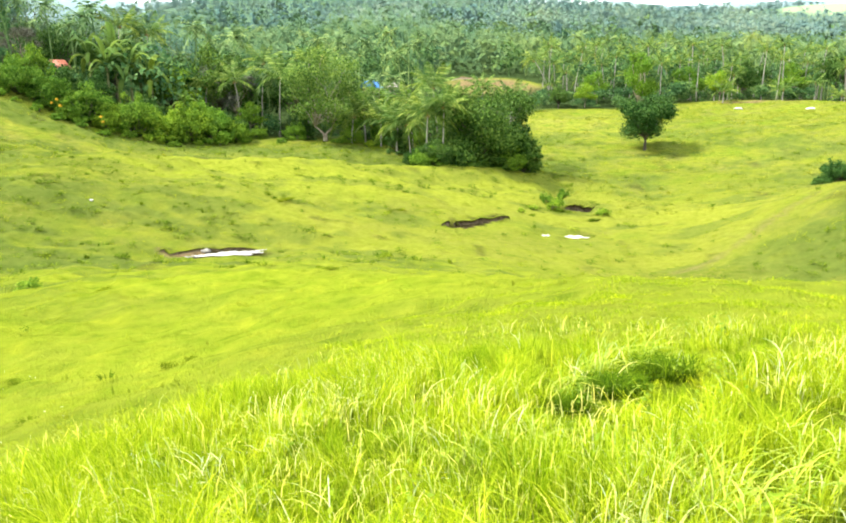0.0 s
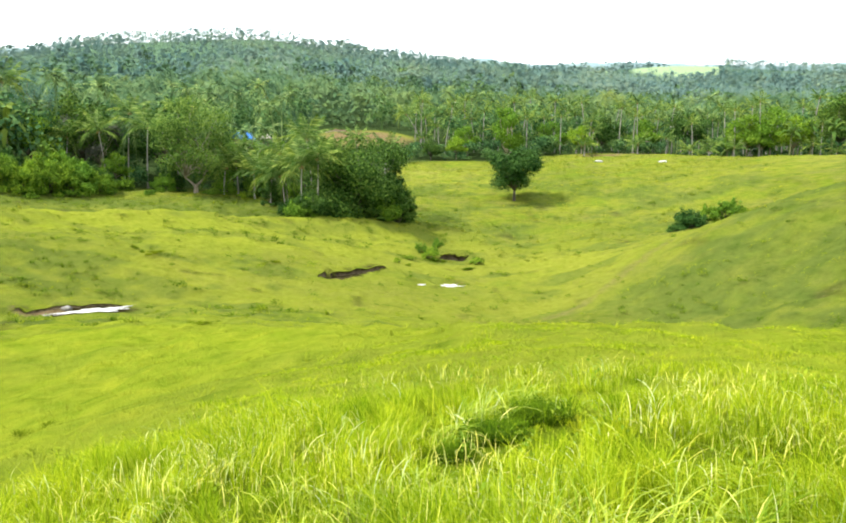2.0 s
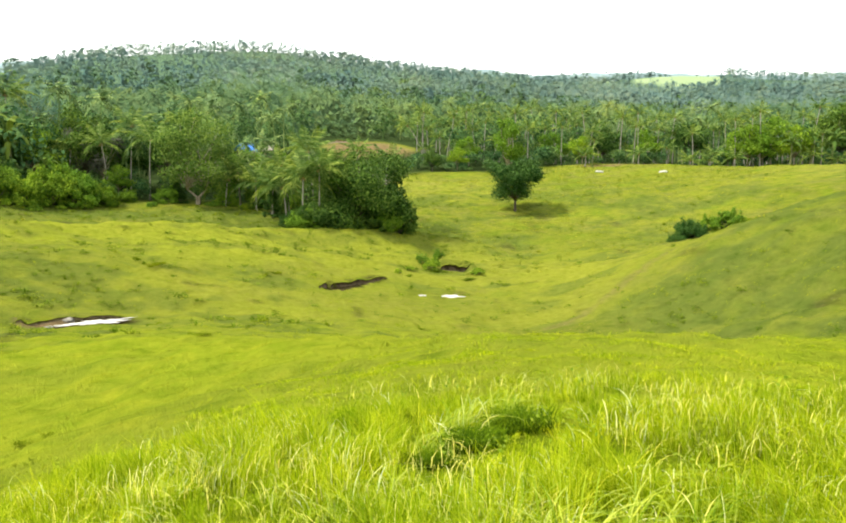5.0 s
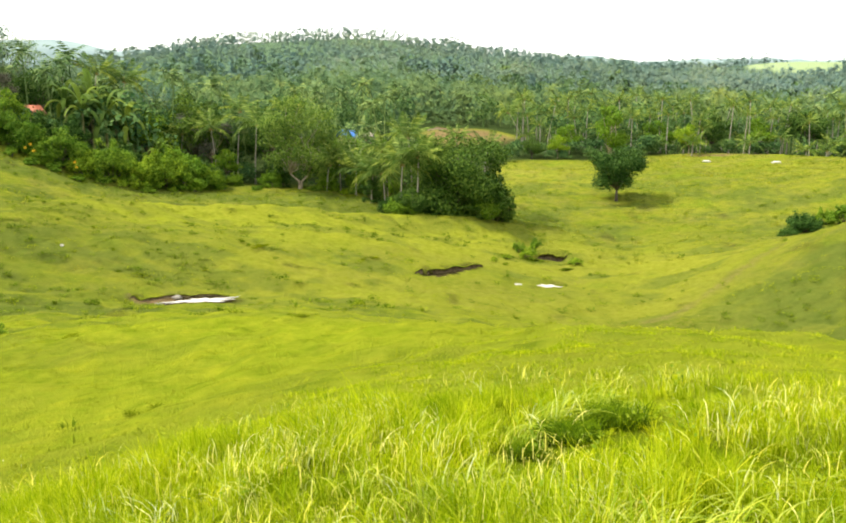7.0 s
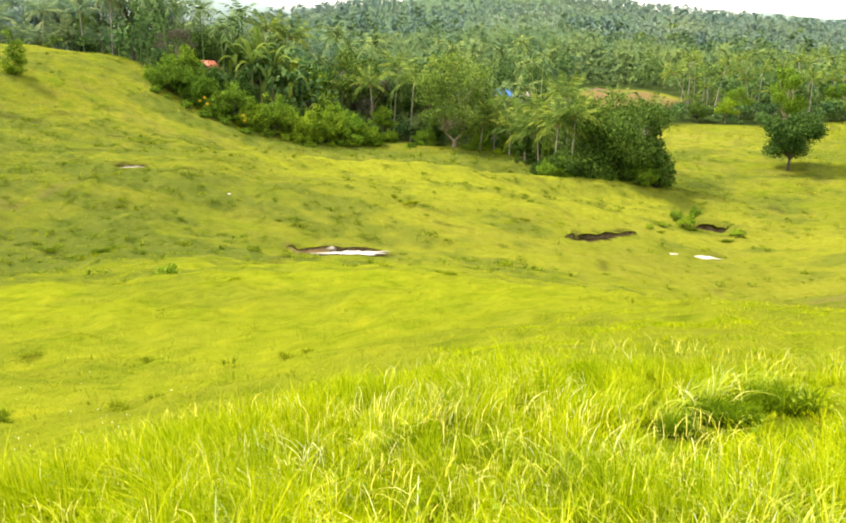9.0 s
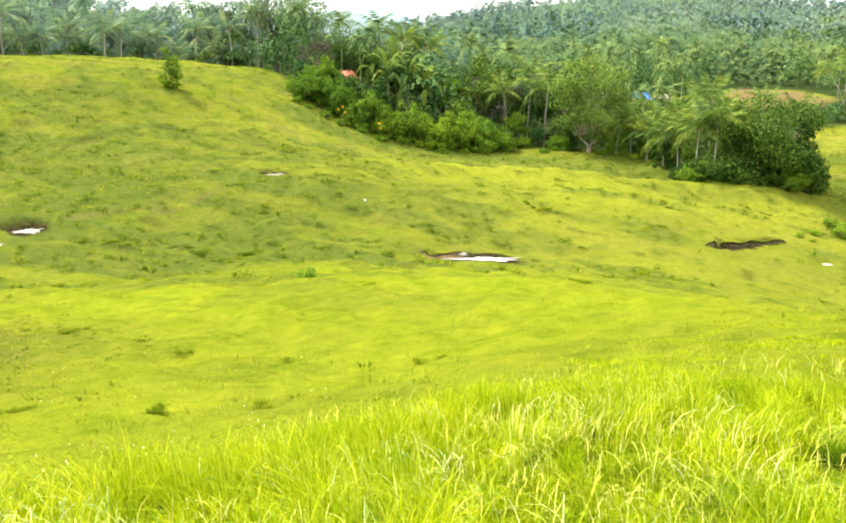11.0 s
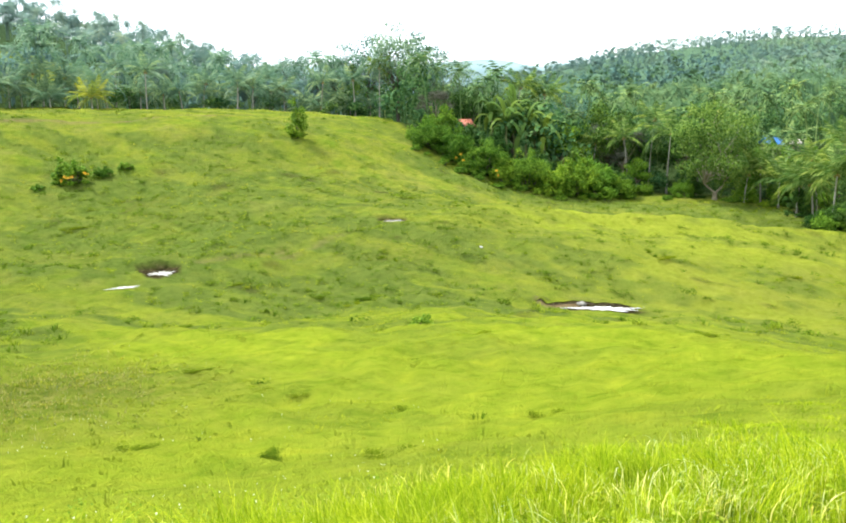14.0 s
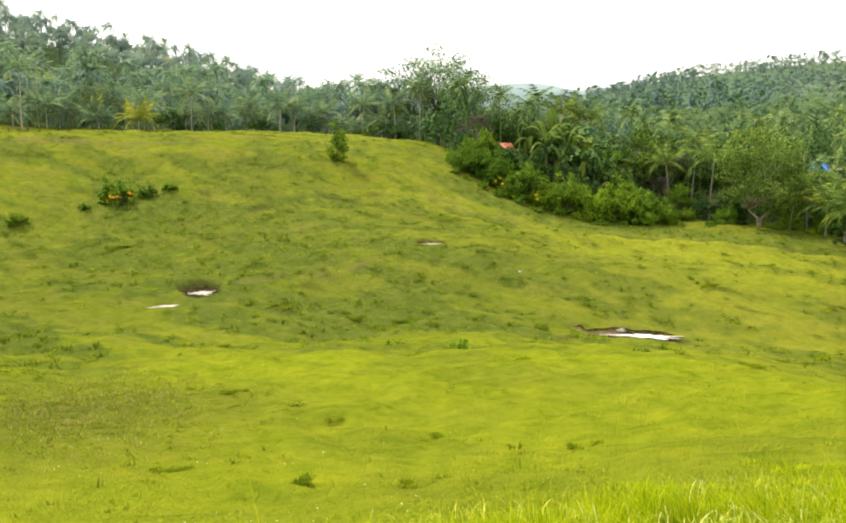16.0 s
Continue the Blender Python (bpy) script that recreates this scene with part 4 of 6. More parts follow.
# ---- banana plants ----
def banana_leaf():
    s = Shape()
    n = 9
    k = np.linspace(0, 1, n)
    length = 2.6
    mid = np.c_[length * (k - 0.15 * k ** 3), np.zeros(n), length * (0.55 * k - 0.75 * k ** 2.3)]
    half = 0.30 * np.sin(math.pi * np.clip(k * 0.88 + 0.06, 0, 1)) ** 0.7
    half[0] = 0.05
    left = mid + np.c_[np.zeros(n), half, -0.35 * half]
    right = mid + np.c_[np.zeros(n), -half, -0.35 * half]
    v = np.concatenate([mid, left, right])
    q = []
    for i in range(n - 1):
        q += [(i, i + 1, n + i + 1, n + i), (i + 1, i, 2 * n + i, 2 * n + i + 1)]
    s.add(v, q)
    s.tube(mid * [1, 1, 1] - [0, 0, 0.02], 0.045 * (1 - 0.85 * k) + 0.005, 4, False)
    return s.mesh("leaf", BANANA_LEAF)


BANANA_BLADE = banana_leaf()
BANANA_STEM = Shape().tube([(0, 0, -0.2), (0, 0, 0.2), (0.02, 0, 1.4), (0.03, 0.02, 2.6)], [0.19, 0.16, 0.13, 0.08], 8).mesh("stem", plain("banana_stem", (0.10, 0.13, 0.04), (0.20, 0.19, 0.08), 4))


def banana_plant(at, label, seed=0, scale=1.0):
    r = np.random.default_rng(seed)
    root = new("banana_plant")
    part("stem", BANANA_STEM, root)
    for i in range(12):
        o = part("leaf", BANANA_BLADE, root)
        o.matrix_basis = pose(0.03, 0.02, 2.45 + 0.03 * i, 0, -(-12 + 66 * (i / 11) + r.normal() * 6), 137.5 * i + r.normal() * 12) @ Matrix.Scale(0.8 + 0.35 * r.random(), 4)
    x, y = at
    root.matrix_basis = pose(x, y, ground_at(x, y) - 0.05, 0, 0, seed * 50) @ Matrix.Diagonal((scale * 0.78, scale * 0.78, scale * 1.25, 1))
    return tagged(root, label, "banana plant", "banana grove")


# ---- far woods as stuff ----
def proto_palm(seed, height=11.0, fronds=13, pairs=5):
    """A far palm: thin trunk and feathered fronds of a few leaflets."""
    r = np.random.default_rng(seed)
    s = Shape()
    lean = r.normal(size=2) * 0.7
    s.tube([(0, 0, -1), (lean[0] * 0.4, lean[1] * 0.4, height * 0.6), (lean[0], lean[1], height)], [0.18, 0.13, 0.1], 4, False)
    base = np.array([lean[0], lean[1], height])
    for i in range(fronds):
        f = (i + 0.5) / fronds
        a = 2.4 * i + r.normal() * 0.2
        ln = 3.3 + 1.1 * r.random()
        ca, sa = math.cos(a), math.sin(a)
        k = np.linspace(0, 1, pairs + 1)
        x = ln * k * (0.98 - 0.22 * k)
        z = ln * ((0.85 - 1.15 * f) * k - (0.30 + 0.30 * f) * k ** 2)
        rib = base + np.c_[x * ca, x * sa, z]
        side = np.array([-sa, ca, 0.0])
        v, t = [], []
        for j in range(pairs):
            p, q = rib[j], rib[j + 1]
            w = 0.95 * math.sin(math.pi * (0.18 + 0.74 * (j + 0.5) / pairs))
            for sd in (1, -1):
                tip = q + (q - p) * 0.35 + side * sd * w + np.array([0, 0, -0.42 * w * (0.6 + 0.8 * r.random())])
                n = len(v)
                v += [p, p + (q - p) * 0.8, tip]
                t.append((n, n + 1, n + 2))
        s.add(v, (), t)
    return s.arrays()


def proto_crown(seed, height=10.0, spread=8.0, count=110, size=0.75, trunk=True, foot=0.5):
    r = np.random.default_rng(seed)
    s = Shape()
    if trunk:
        s.tube([(0, 0, -1), (0, 0, height * 0.6)], [0.25, 0.14], 4, False)
    blobs = []
    for k in range(7):
        a = 2.4 * k + r.random()
        q = spread * 0.32 * r.random() ** 0.5
        blobs.append((q * math.cos(a), q * math.sin(a), height * (foot + (0.84 - foot) * r.random()), spread * (0.18 + 0.1 * r.random()), 0.8))
    blobs.append((0, 0, height * 0.82, spread * 0.22, 0.8))
    v, t = leaves(r, blobs, count, size)
    s.add(v, (), t)
    return s.arrays()


def scatter(name, protos, xs, ys, scales, mat, label, category, r, sink=0.3, tall=1.0, stands=0.0):
    """Many plants joined into one object of stuff; stands: the size of the groups that share a shade."""
    V, Q, T, K, n = [], [], [], [], 0
    zs = ground(xs, ys)
    mood = np.clip(0.5 + 1.9 * (value_noise(xs, ys, stands, 6) - 0.5), 0, 1) if stands else None
    for i in range(len(xs)):
        v, q, t = protos[r.integers(len(protos))]
        a = r.random() * 6.283
        c, s_ = math.cos(a), math.sin(a)
        k = scales[i]
        p = np.c_[(v[:, 0] * c - v[:, 1] * s_) * k + xs[i], (v[:, 0] * s_ + v[:, 1] * c) * k + ys[i], v[:, 2] * k * tall + zs[i] - sink]
        V.append(p)
        if len(q):
            Q.append(q + n)
        if len(t):
            T.append(t + n)
        shade = r.random()
        if stands:
            shade = 0.45 * shade + 0.55 * mood[i]
        K.append(np.full(len(p), shade))
        n += len(p)
    me = mesh_of(name, np.concatenate(V), np.concatenate(Q) if Q else None, np.concatenate(T) if T else None, mat, False, np.concatenate(K))
    return tagged(new(name, me), label, category, kind="stuff")


def sprinkle(r, count, bearing, distance, near_dense=1.0):
    """Random places in a stretch of the plan."""
    b = np.radians(r.uniform(bearing[0], bearing[1], count))
    d = np.sqrt(r.uniform(distance[0] ** 2, distance[1] ** 2, count))
    if near_dense != 1.0:
        d = distance[0] + (distance[1] - distance[0]) * r.random(count) ** near_dense
    return d * np.sin(b), d * np.cos(b)


PALM_PROTOS = [proto_palm(i, 9.5 + 1.2 * i, 14) for i in range(5)]
CROWN_PROTOS = [proto_crown(i + 20, 9 + i, 7.5 + 0.6 * i, 170, 0.47) for i in range(5)]
PALM_FAR = [proto_palm(i + 7, 10 + i, 9, 3) for i in range(4)]
CROWN_FAR = [proto_crown(i + 30, 9 + i, 7.5 + 0.6 * i, 40, 1.0, False, 0.15) for i in range(4)]
CROWN_BROAD = [proto_crown(i + 50, 11 + i, 12 + i, 320, 0.47, True, 0.35) for i in range(3)]
BUSH_PROTOS = [proto_crown(i + 40, 4.5, 5.5, 200, 0.33, False) for i in range(4)]


def spaced(r, step, bearing, distance):
    """Places on a shaken grid within a stretch of the plan."""
    g = np.arange(-distance[1], distance[1], step)
    x, y = np.meshgrid(g, g)
    x, y = x.ravel() + r.uniform(-0.5, 0.5, x.size) * step, y.ravel() + r.uniform(-0.5, 0.5, x.size) * step
    b, d = np.degrees(np.arctan2(x, y)), np.hypot(x, y)
    k = (b > bearing[0]) & (b < bearing[1]) & (d > distance[0]) & (d < distance[1])
    return x[k], y[k], b[k], d[k]


def far_woods():
    r = np.random.default_rng(11)
    # the valley behind the pasture
    x, y, b, d = spaced(r, 6.6, (-33, 44), (130, 440))
    keep = (wooded(x, y) > 0.9) & (d > np.interp(b, EDGE_BEARING, EDGE_DISTANCE) + np.where(b > 8, 16, 7))
    # open strip before the houses, so that their roofs show over the trees
    keep &= ~((((b > -4.6) & (b < 1.5) & (d < 214) & (d > 165)) | ((b > 1.2) & (b < 8.0) & (d < 285)) | ((b > 7.9) & (b < 10.4) & (d < 222))))
    x, y = x[keep], y[keep]
    d = np.hypot(x, y)
    palm = value_noise(x, y, 30, 2) + 0.5 * r.random(len(x)) > 0.80
    near = d + 70 * (r.random(len(x)) - 0.5) < 260
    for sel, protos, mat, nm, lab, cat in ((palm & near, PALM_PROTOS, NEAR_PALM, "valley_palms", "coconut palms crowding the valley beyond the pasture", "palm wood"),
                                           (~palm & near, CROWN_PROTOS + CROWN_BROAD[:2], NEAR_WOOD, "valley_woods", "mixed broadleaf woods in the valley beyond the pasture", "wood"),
                                           (palm & ~near, PALM_PROTOS, MID_PALM_HAZE, "upper_palms", "coconut palms on the rising ground behind the valley", "palm wood"),
                                           (~palm & ~near, CROWN_FAR, MID_WOOD_HAZE, "upper_woods", "broadleaf woods on the rising ground behind the valley", "wood")):
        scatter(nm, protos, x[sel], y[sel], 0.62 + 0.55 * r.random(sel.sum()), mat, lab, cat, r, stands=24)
    # the wooded hill that closes the view
    x, y, b, d = spaced(r, 8.2, (-33, 42), (425, 1120))
    keep = wooded(x, y) > 0.9
    x, y = x[keep], y[keep]
    palm = value_noise(x, y, 90, 2) + 0.6 * r.random(len(x)) > 0.95
    low = np.hypot(x, y) + 160 * (r.random(len(x)) - 0.5) < 600
    for sel, protos, mat, nm, lab, cat in ((palm & low, PALM_FAR, MID_PALM_HAZE, "slope_palms", "coconut palms on the lower slope of the far hill", "palm wood"), (~palm & low, CROWN_FAR, MID_WOOD_HAZE, "slope_woods", "dense broadleaf woods on the lower slope of the far hill", "wood"),
                                           (palm & ~low, PALM_FAR, FAR_PALM_HAZE, "hill_palms", "hazy coconut palms crowding the far hill", "palm wood"), (~palm & ~low, CROWN_FAR, FAR_LEAF_HAZE, "hill_woods", "hazy broadleaf woods covering the far hill", "wood")):
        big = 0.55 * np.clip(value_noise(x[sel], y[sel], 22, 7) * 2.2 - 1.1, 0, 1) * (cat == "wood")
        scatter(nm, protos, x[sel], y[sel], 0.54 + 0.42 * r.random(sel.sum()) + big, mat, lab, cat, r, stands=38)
    # the wooded hill behind the knoll
    x, y, b, d = spaced(r, 8.4, (-66, -31), (168, 520))
    keep = wooded(x, y) > 0.6
    x, y, d = x[keep], y[keep], d[keep]
    palm = r.random(len(x)) < 0.5
    near = d < 300
    for sel, protos, mat, nm, lab, cat in ((palm & near, PALM_PROTOS, PALM_HAZE, "knoll_palms", "coconut palms behind the grassy knoll", "palm wood"), (~palm & near, CROWN_PROTOS, FAR_LEAF_HAZE, "knoll_woods", "mixed woods behind the grassy knoll", "wood"),
                                           (palm & ~near, PALM_PROTOS, FAR_PALM_HAZE, "ridge_palms", "coconut palms on the ridge behind the knoll", "palm wood"), (~palm & ~near, CROWN_PROTOS, FAR_LEAF_HAZE, "ridge_woods", "broadleaf woods on the ridge behind the knoll", "wood")):
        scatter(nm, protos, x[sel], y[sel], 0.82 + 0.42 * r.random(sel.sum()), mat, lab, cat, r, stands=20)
    # low growth along the wood's edge
    b = np.concatenate([r.uniform(-27, 3, 70), r.uniform(7.6, 44, 175), r.uniform(-64, -30, 60)])
    d = np.interp(b, EDGE_BEARING, EDGE_DISTANCE) + 2 + 12 * r.random(len(b))
    x, y = d * np.sin(np.radians(b)), d * np.cos(np.radians(b))
    scatter("edge_thicket", BUSH_PROTOS, x, y, 0.28 + 0.8 * r.random(len(x)) ** 1.5, NEAR_WOOD, "tangled low bushes along the edge of the woods", "thicket", r)


far_woods()

# ---- trees, shrubs and palms that stand out ----
TREELINE = "trees along the pasture edge"
big = plant_tree("broadleaf_tree", 3, spot(4.3, 114), "large dark broadleaf tree with foliage down to the grass", group=TREELINE, height=13.2, spread=13.6, bark=BARK_DARK, leaf=LEAF_DARK,
                 count=30000, size=0.18, bole=0.1, clumps=40, flat=0.7, oval=1.35, open_crown=0.22, low=0.04)
plant_tree("broadleaf_tree", 5, spot(15.6, 135), "lone rounded dark-green tree on the open pasture", height=8.9, spread=8.4, bark=BARK_DARK, leaf=LEAF_DARK,
                    count=12000, size=0.17, bole=0.2, clumps=30, flat=0.8, oval=1.15, open_crown=0.4)
plant_tree("broadleaf_tree", 8, spot(-6.85, 130), "pale-trunked tree with a wide feathery light-green crown", group=TREELINE, height=15.0, spread=12.6, bark=BARK_PALE, leaf=LEAF_FEATHER,
                     count=11000, size=0.19, bole=0.17, clumps=30, flat=0.55, trunks=2, oval=1.35, open_crown=0.22, low=0.08, stout=0.5)
slim = plant_tree("broadleaf_tree", 9, spot(15.0, 172), "tall slim fresh-green tree behind the lone tree", height=12.5, spread=6.5, bark=BARK_PALE, leaf=LEAF_LIGHT, count=5000, size=0.2, bole=0.1, clumps=14, flat=1.1, oval=1.3)
dry = plant_tree("broadleaf_tree", 12, spot(-26.0, 141), "greyish half-bare tree beside the hut", group=TREELINE, height=7.5, spread=6.5, bark=BARK_PALE, leaf=LEAF_GREY, count=2600, size=0.14, bole=0.25, clumps=12, flat=0.8, open_crown=0.55, stout=0.6)
tall = plant_tree("broadleaf_tree", 14, spot(-27.0, 166), "tall tree with a loose open crown, tinted grey-green for haze", group=TREELINE, height=20.5, spread=12.5, bark=BARK_DARK, leaf=LEAF_HAZE, count=5000, size=0.22, bole=0.3, clumps=30, flat=0.55, oval=1.1, open_crown=0.3, stout=0.7)
# dark leaf colour stands for the deep shade inside the tree belt
mid = plant_tree("broadleaf_tree", 16, spot(-14.0, 142), "bushy dark-green tree at the wood edge", group=TREELINE, height=11.0, spread=9.5, bark=BARK_DARK, leaf=LEAF_DARK, count=5200, size=0.22, bole=0.2, clumps=18, flat=0.75)
pale = plant_tree("broadleaf_tree", 18, spot(-17.0, 138), "fresh light-green tree at the wood edge", group=TREELINE, height=9.0, spread=8.0, bark=BARK_PALE, leaf=LEAF_LIGHT, count=4200, size=0.2, bole=0.2, clumps=15, flat=0.7, stout=0.7)
for bearing, distance, scale, turn in ((-12.0, 136, 0.6, 130), (-4.8, 134, 0.7, 220), (-3.4, 150, 0.9, 10), (-15.6, 150, 1.0, 60), (11.4, 182, 0.6, 100), (20.2, 190, 0.75, 50), (31.8, 196, 0.85, 70), (-4.3, 190, 0.4, 70), (-2.4, 193, 0.4, 10), (-1.5, 194, 0.36, 140), (-0.9, 190, 0.42, 50)):
    again(pale, bearing, distance, scale, turn)
for bearing, distance, scale, turn in ((31.0, 197, 1.1, 20), (32.4, 199, 1.3, 80), (33.8, 197, 1.05, 140), (29.8, 200, 0.7, 200), (24.4, 206, 1.0, 260), (18.2, 200, 0.9, 320), (12.2, 190, 0.8, 30)):
    again(pale, bearing, distance, scale, turn, label="fresh light-green tree among the coconut palms")
for bearing, distance, scale, turn in ((36.4, 206, 1.25, 20), (37.6, 214, 1.5, 110), (21.6, 204, 0.9, 70), (27.2, 206, 1.0, 160)):
    again(mid, bearing, distance, scale, turn, label="dark-green bushy tree among the coconut palms")
for bearing, distance, scale, turn in ((-25.2, 168, 0.86, 80), (-28.6, 164, 1.06, 200), (-30.6, 176, 0.98, 20), (-32.4, 180, 0.92, 150), (-34.2, 186, 0.9, 300), (-36.4, 196, 0.82, 60), (-38.6, 200, 0.8, 120), (-21.8, 162, 0.72, 250), (-16.8, 158, 0.74, 30)):
    again(tall, bearing, distance, scale, turn)
for bearing, distance, scale, turn in ((-20.5, 142, 0.95, 40), (-17.2, 140, 0.9, 100), (-12.4, 146, 1.05, 170), (-4.4, 138, 0.7, 220), (-1.8, 134, 0.62, 310), (0.6, 138, 0.7, 75), (2.6, 142, 0.5, 75), (5.4, 146, 0.34, 190), (-9.0, 150, 1.15, 15), (-23.6, 150, 0.9, 260), (9.6, 180, 0.45, 120), (-14.6, 156, 1.2, 290)):
    again(mid, bearing, distance, scale, turn)
again(mid, 1.1, 107.6, 0.42, 140, label="dark-green bushy growth before the palms")
again(mid, -0.4, 110.0, 0.38, 40, label="dark-green bushy growth before the palms")
again(dry, -12.9, 140, 1.25, 90, label="greyish half-bare tree standing among palms")
again(dry, -14.0, 150, 1.3, 190, label="greyish half-bare tree standing among palms")

EDGE = "shrubs along the pasture edge"
sh1 = plant_shrub("shrub", 1, spot(-26.3, 127), "dense green shrub at the wood edge", group=EDGE, height=4.4, spread=6.4, leaf=LEAF_MID, count=9500, size=0.125, clumps=30)
sh2 = plant_shrub("shrub", 2, spot(0.4, 108.5), "bright green shrub at the foot of the dark tree", group=EDGE, height=3.8, spread=6.0, leaf=LEAF_LIGHT, count=8000, size=0.125, clumps=26)
sh3 = plant_shrub("shrub", 7, spot(-23.8, 128), "tall dark-leaved shrub at the wood edge", group=EDGE, height=5.4, spread=5.6, leaf=LEAF_DARK, count=7500, size=0.15, clumps=22)
for bearing, distance, scale, turn, high in ((-24.7, 124.5, 0.9, 60, 1.1), (-22.6, 123, 1.2, 130, 1.15), (-21.1, 121, 0.7, 200, 0.8), (-19.4, 122.5, 1.1, 260, 1.3), (-16.1, 124.5, 1.15, 20, 1.2), (-13.4, 127, 0.95, 90, 0.8), (-25.6, 131, 1.0, 160, 1.3), (4.0, 110.4, 0.7, 280, 0.6), (6.4, 109.8, 0.7, 30, 0.6), (-11.4, 131, 0.5, 200, 0.45), (-2.6, 129, 0.8, 75, 0.9)):
    again(sh1, bearing, distance, scale, turn, tall=high)
for bearing, distance, scale, turn, high in ((-20.3, 124.5, 0.8, 30, 0.9), (-17.8, 123, 1.0, 60, 1.1), (-14.7, 125.2, 1.1, 160, 1.2), (-15.4, 130, 1.3, 240, 1.5), (-27.5, 129.5, 0.5, 210, 0.6), (-9.0, 132, 0.7, 100, 0.7), (-5.0, 129.5, 0.65, 15, 0.7), (-0.6, 124, 0.8, 90, 0.9), (-23.6, 121.6, 0.6, 0, 0.6)):
    again(sh2, bearing, distance, scale, turn, tall=high)
for bearing, distance, scale, turn, high in ((-18.6, 127, 1.1, 60, 1.1), (-13.0, 131, 0.8, 160, 0.7), (-21.8, 129, 1.1, 20, 1.2), (-8.4, 134, 0.8, 10, 0.8), (2.2, 110.2, 0.9, 140, 0.7), (5.6, 110.8, 1.0, 60, 0.75), (7.2, 112.0, 1.1, 200, 1.2), (6.4, 115, 1.3, 300, 1.75), (-1.6, 120, 0.8, 170, 0.8)):
    again(sh3, bearing, distance, scale, turn, tall=high)
under = plant_shrub("small_shrub", 15, spot(-27.4, 123.5), "small low green shrub at the foot of taller shrubs", group="small shrubs at the wood edge", height=0.9, spread=1.9, leaf=LEAF_LIGHT, count=620, size=0.12, clumps=8)
for k_, (b_, d_) in enumerate(((-26.6, 122.5), (-25.4, 121.5), (-24.2, 120), (-22.9, 118.8), (-21.6, 117.8), (-20.2, 119.4), (-18.7, 120.2), (-17.2, 119.6), (-15.6, 121.8), (-14.0, 123), (-12.2, 126), (-9.9, 127), (-6.0, 127.5), (-3.8, 126))):
    again(under, b_, d_, 0.7 + 0.3 * (k_ * 7 % 5) / 2, k_ * 77, 0.05, 0.7 + 0.25 * (k_ * 3 % 4) / 2)
knot = plant_shrub("shrub", 4, spot(27.7, 112.5), "low dark ragged shrub in a hollow of the pasture", group="shrubs in the hollow", height=2.7, spread=4.6, leaf=LEAF_DEEP, count=6500, size=0.10, clumps=24)
fresh = plant_shrub("shrub", 5, spot(30.1, 116), "fresh green leafy shrub beside darker ones in a hollow", group="shrubs in the hollow", height=2.9, spread=4.2, leaf=LEAF_LIGHT, count=4200, size=0.11, clumps=18)
again(knot, 26.9, 110, 0.5, 200, tall=0.5)
again(fresh, 28.9, 117, 0.65, 100, tall=0.75)
again(fresh, 31.0, 118, 0.55, 40, tall=0.55)
low = plant_shrub("weedy_shrub", 6, spot(-50.6, 104), "bright green leafy shrub with yellow-orange blooms on the knoll slope", height=2.9, spread=4.0, leaf=LEAF_LIGHT, count=5200, size=0.13, clumps=18)
for b_, d_, s_, t_ in ((-48.6, 106, 0.6, 80), (-47.2, 107.5, 0.5, 10), (-52.6, 102, 0.4, 50), (-56.6, 97, 0.6, 30)):
    again(low, b_, d_, s_, t_, tall=s_ * 0.7, label="low green weedy shrub on the knoll slope")


def sapling(at, label):
    r = np.random.default_rng(31)
    wood = Shape()
    blobs = []
    for k, (x, h) in enumerate(((0, 5.4), (0.5, 4.3), (-0.35, 3.4), (0.15, 2.4))):
        limb(wood, (0, 0, -0.2), (x * 1.6, 0.3 * k - 0.4, h), 0.07, 0.02, 0.2, r)
        blobs += [(x * 2.2, 0.5 * k - 0.7, h - 0.3, 0.65, 1.1), (x * 1.8 + 0.4, 0.4 * k - 0.6, h * 0.68, 0.8, 1.0), (x * 1.8 - 0.5, 0.4 - 0.4 * k, h * 0.45, 0.8, 1.0)]
    blobs += [(0, 0, 0.7, 1.0, 0.7), (0.6, 0.2, 0.5, 0.8, 0.7), (-0.7, 0, 0.5, 0.8, 0.7)]
    root = new("sapling")
    part("stem", wood.mesh("stem", BARK_DARK), root)
    v, t = leaves(r, blobs, 2300, 0.15, shell=0.6)
    v[:, 2] = np.maximum(v[:, 2], 0.03)
    part("foliage", mesh_of("foliage", v, None, t, LEAF_MID, False), root)
    x, y = at
    root.matrix_basis = pose(x, y, ground_at(x, y) - 0.05)
    return tagged(root, label, "tree")


sapling(spot(-35.7, 118), "slender young tree alone on the knoll")

PALMS = "coconut palms"
BELT_PALMS = [
    (-10.0, 136, 10.0, (0.05, 0.0), 1.2), (-15.0, 139, 6.6, (0.1, 0.0), 1.0), (-18.4, 150, 12.0, (0.0, 0.05), 1.25), (-12.6, 136, 8.5, (-0.08, 0.0), 1.0),
    (-11.2, 140, 11.5, (0.05, 0.1), 1.05), (-0.6, 121, 8.0, (-0.1, 0.0), 1.15), (1.2, 119, 10.5, (-0.08, 0.05), 1.2), (6.2, 122, 10.5, (0.05, 0.0), 0.8),
    (-29.9, 160, 11.0, (0.02, 0.0), 0.95), (-20.4, 148, 11.5, (0.1, 0.0), 1.1), (-8.0, 148, 12.0, (0.05, 0.0), 1.0), (-6.6, 146, 11.0, (-0.05, 0.0), 1.0),
]
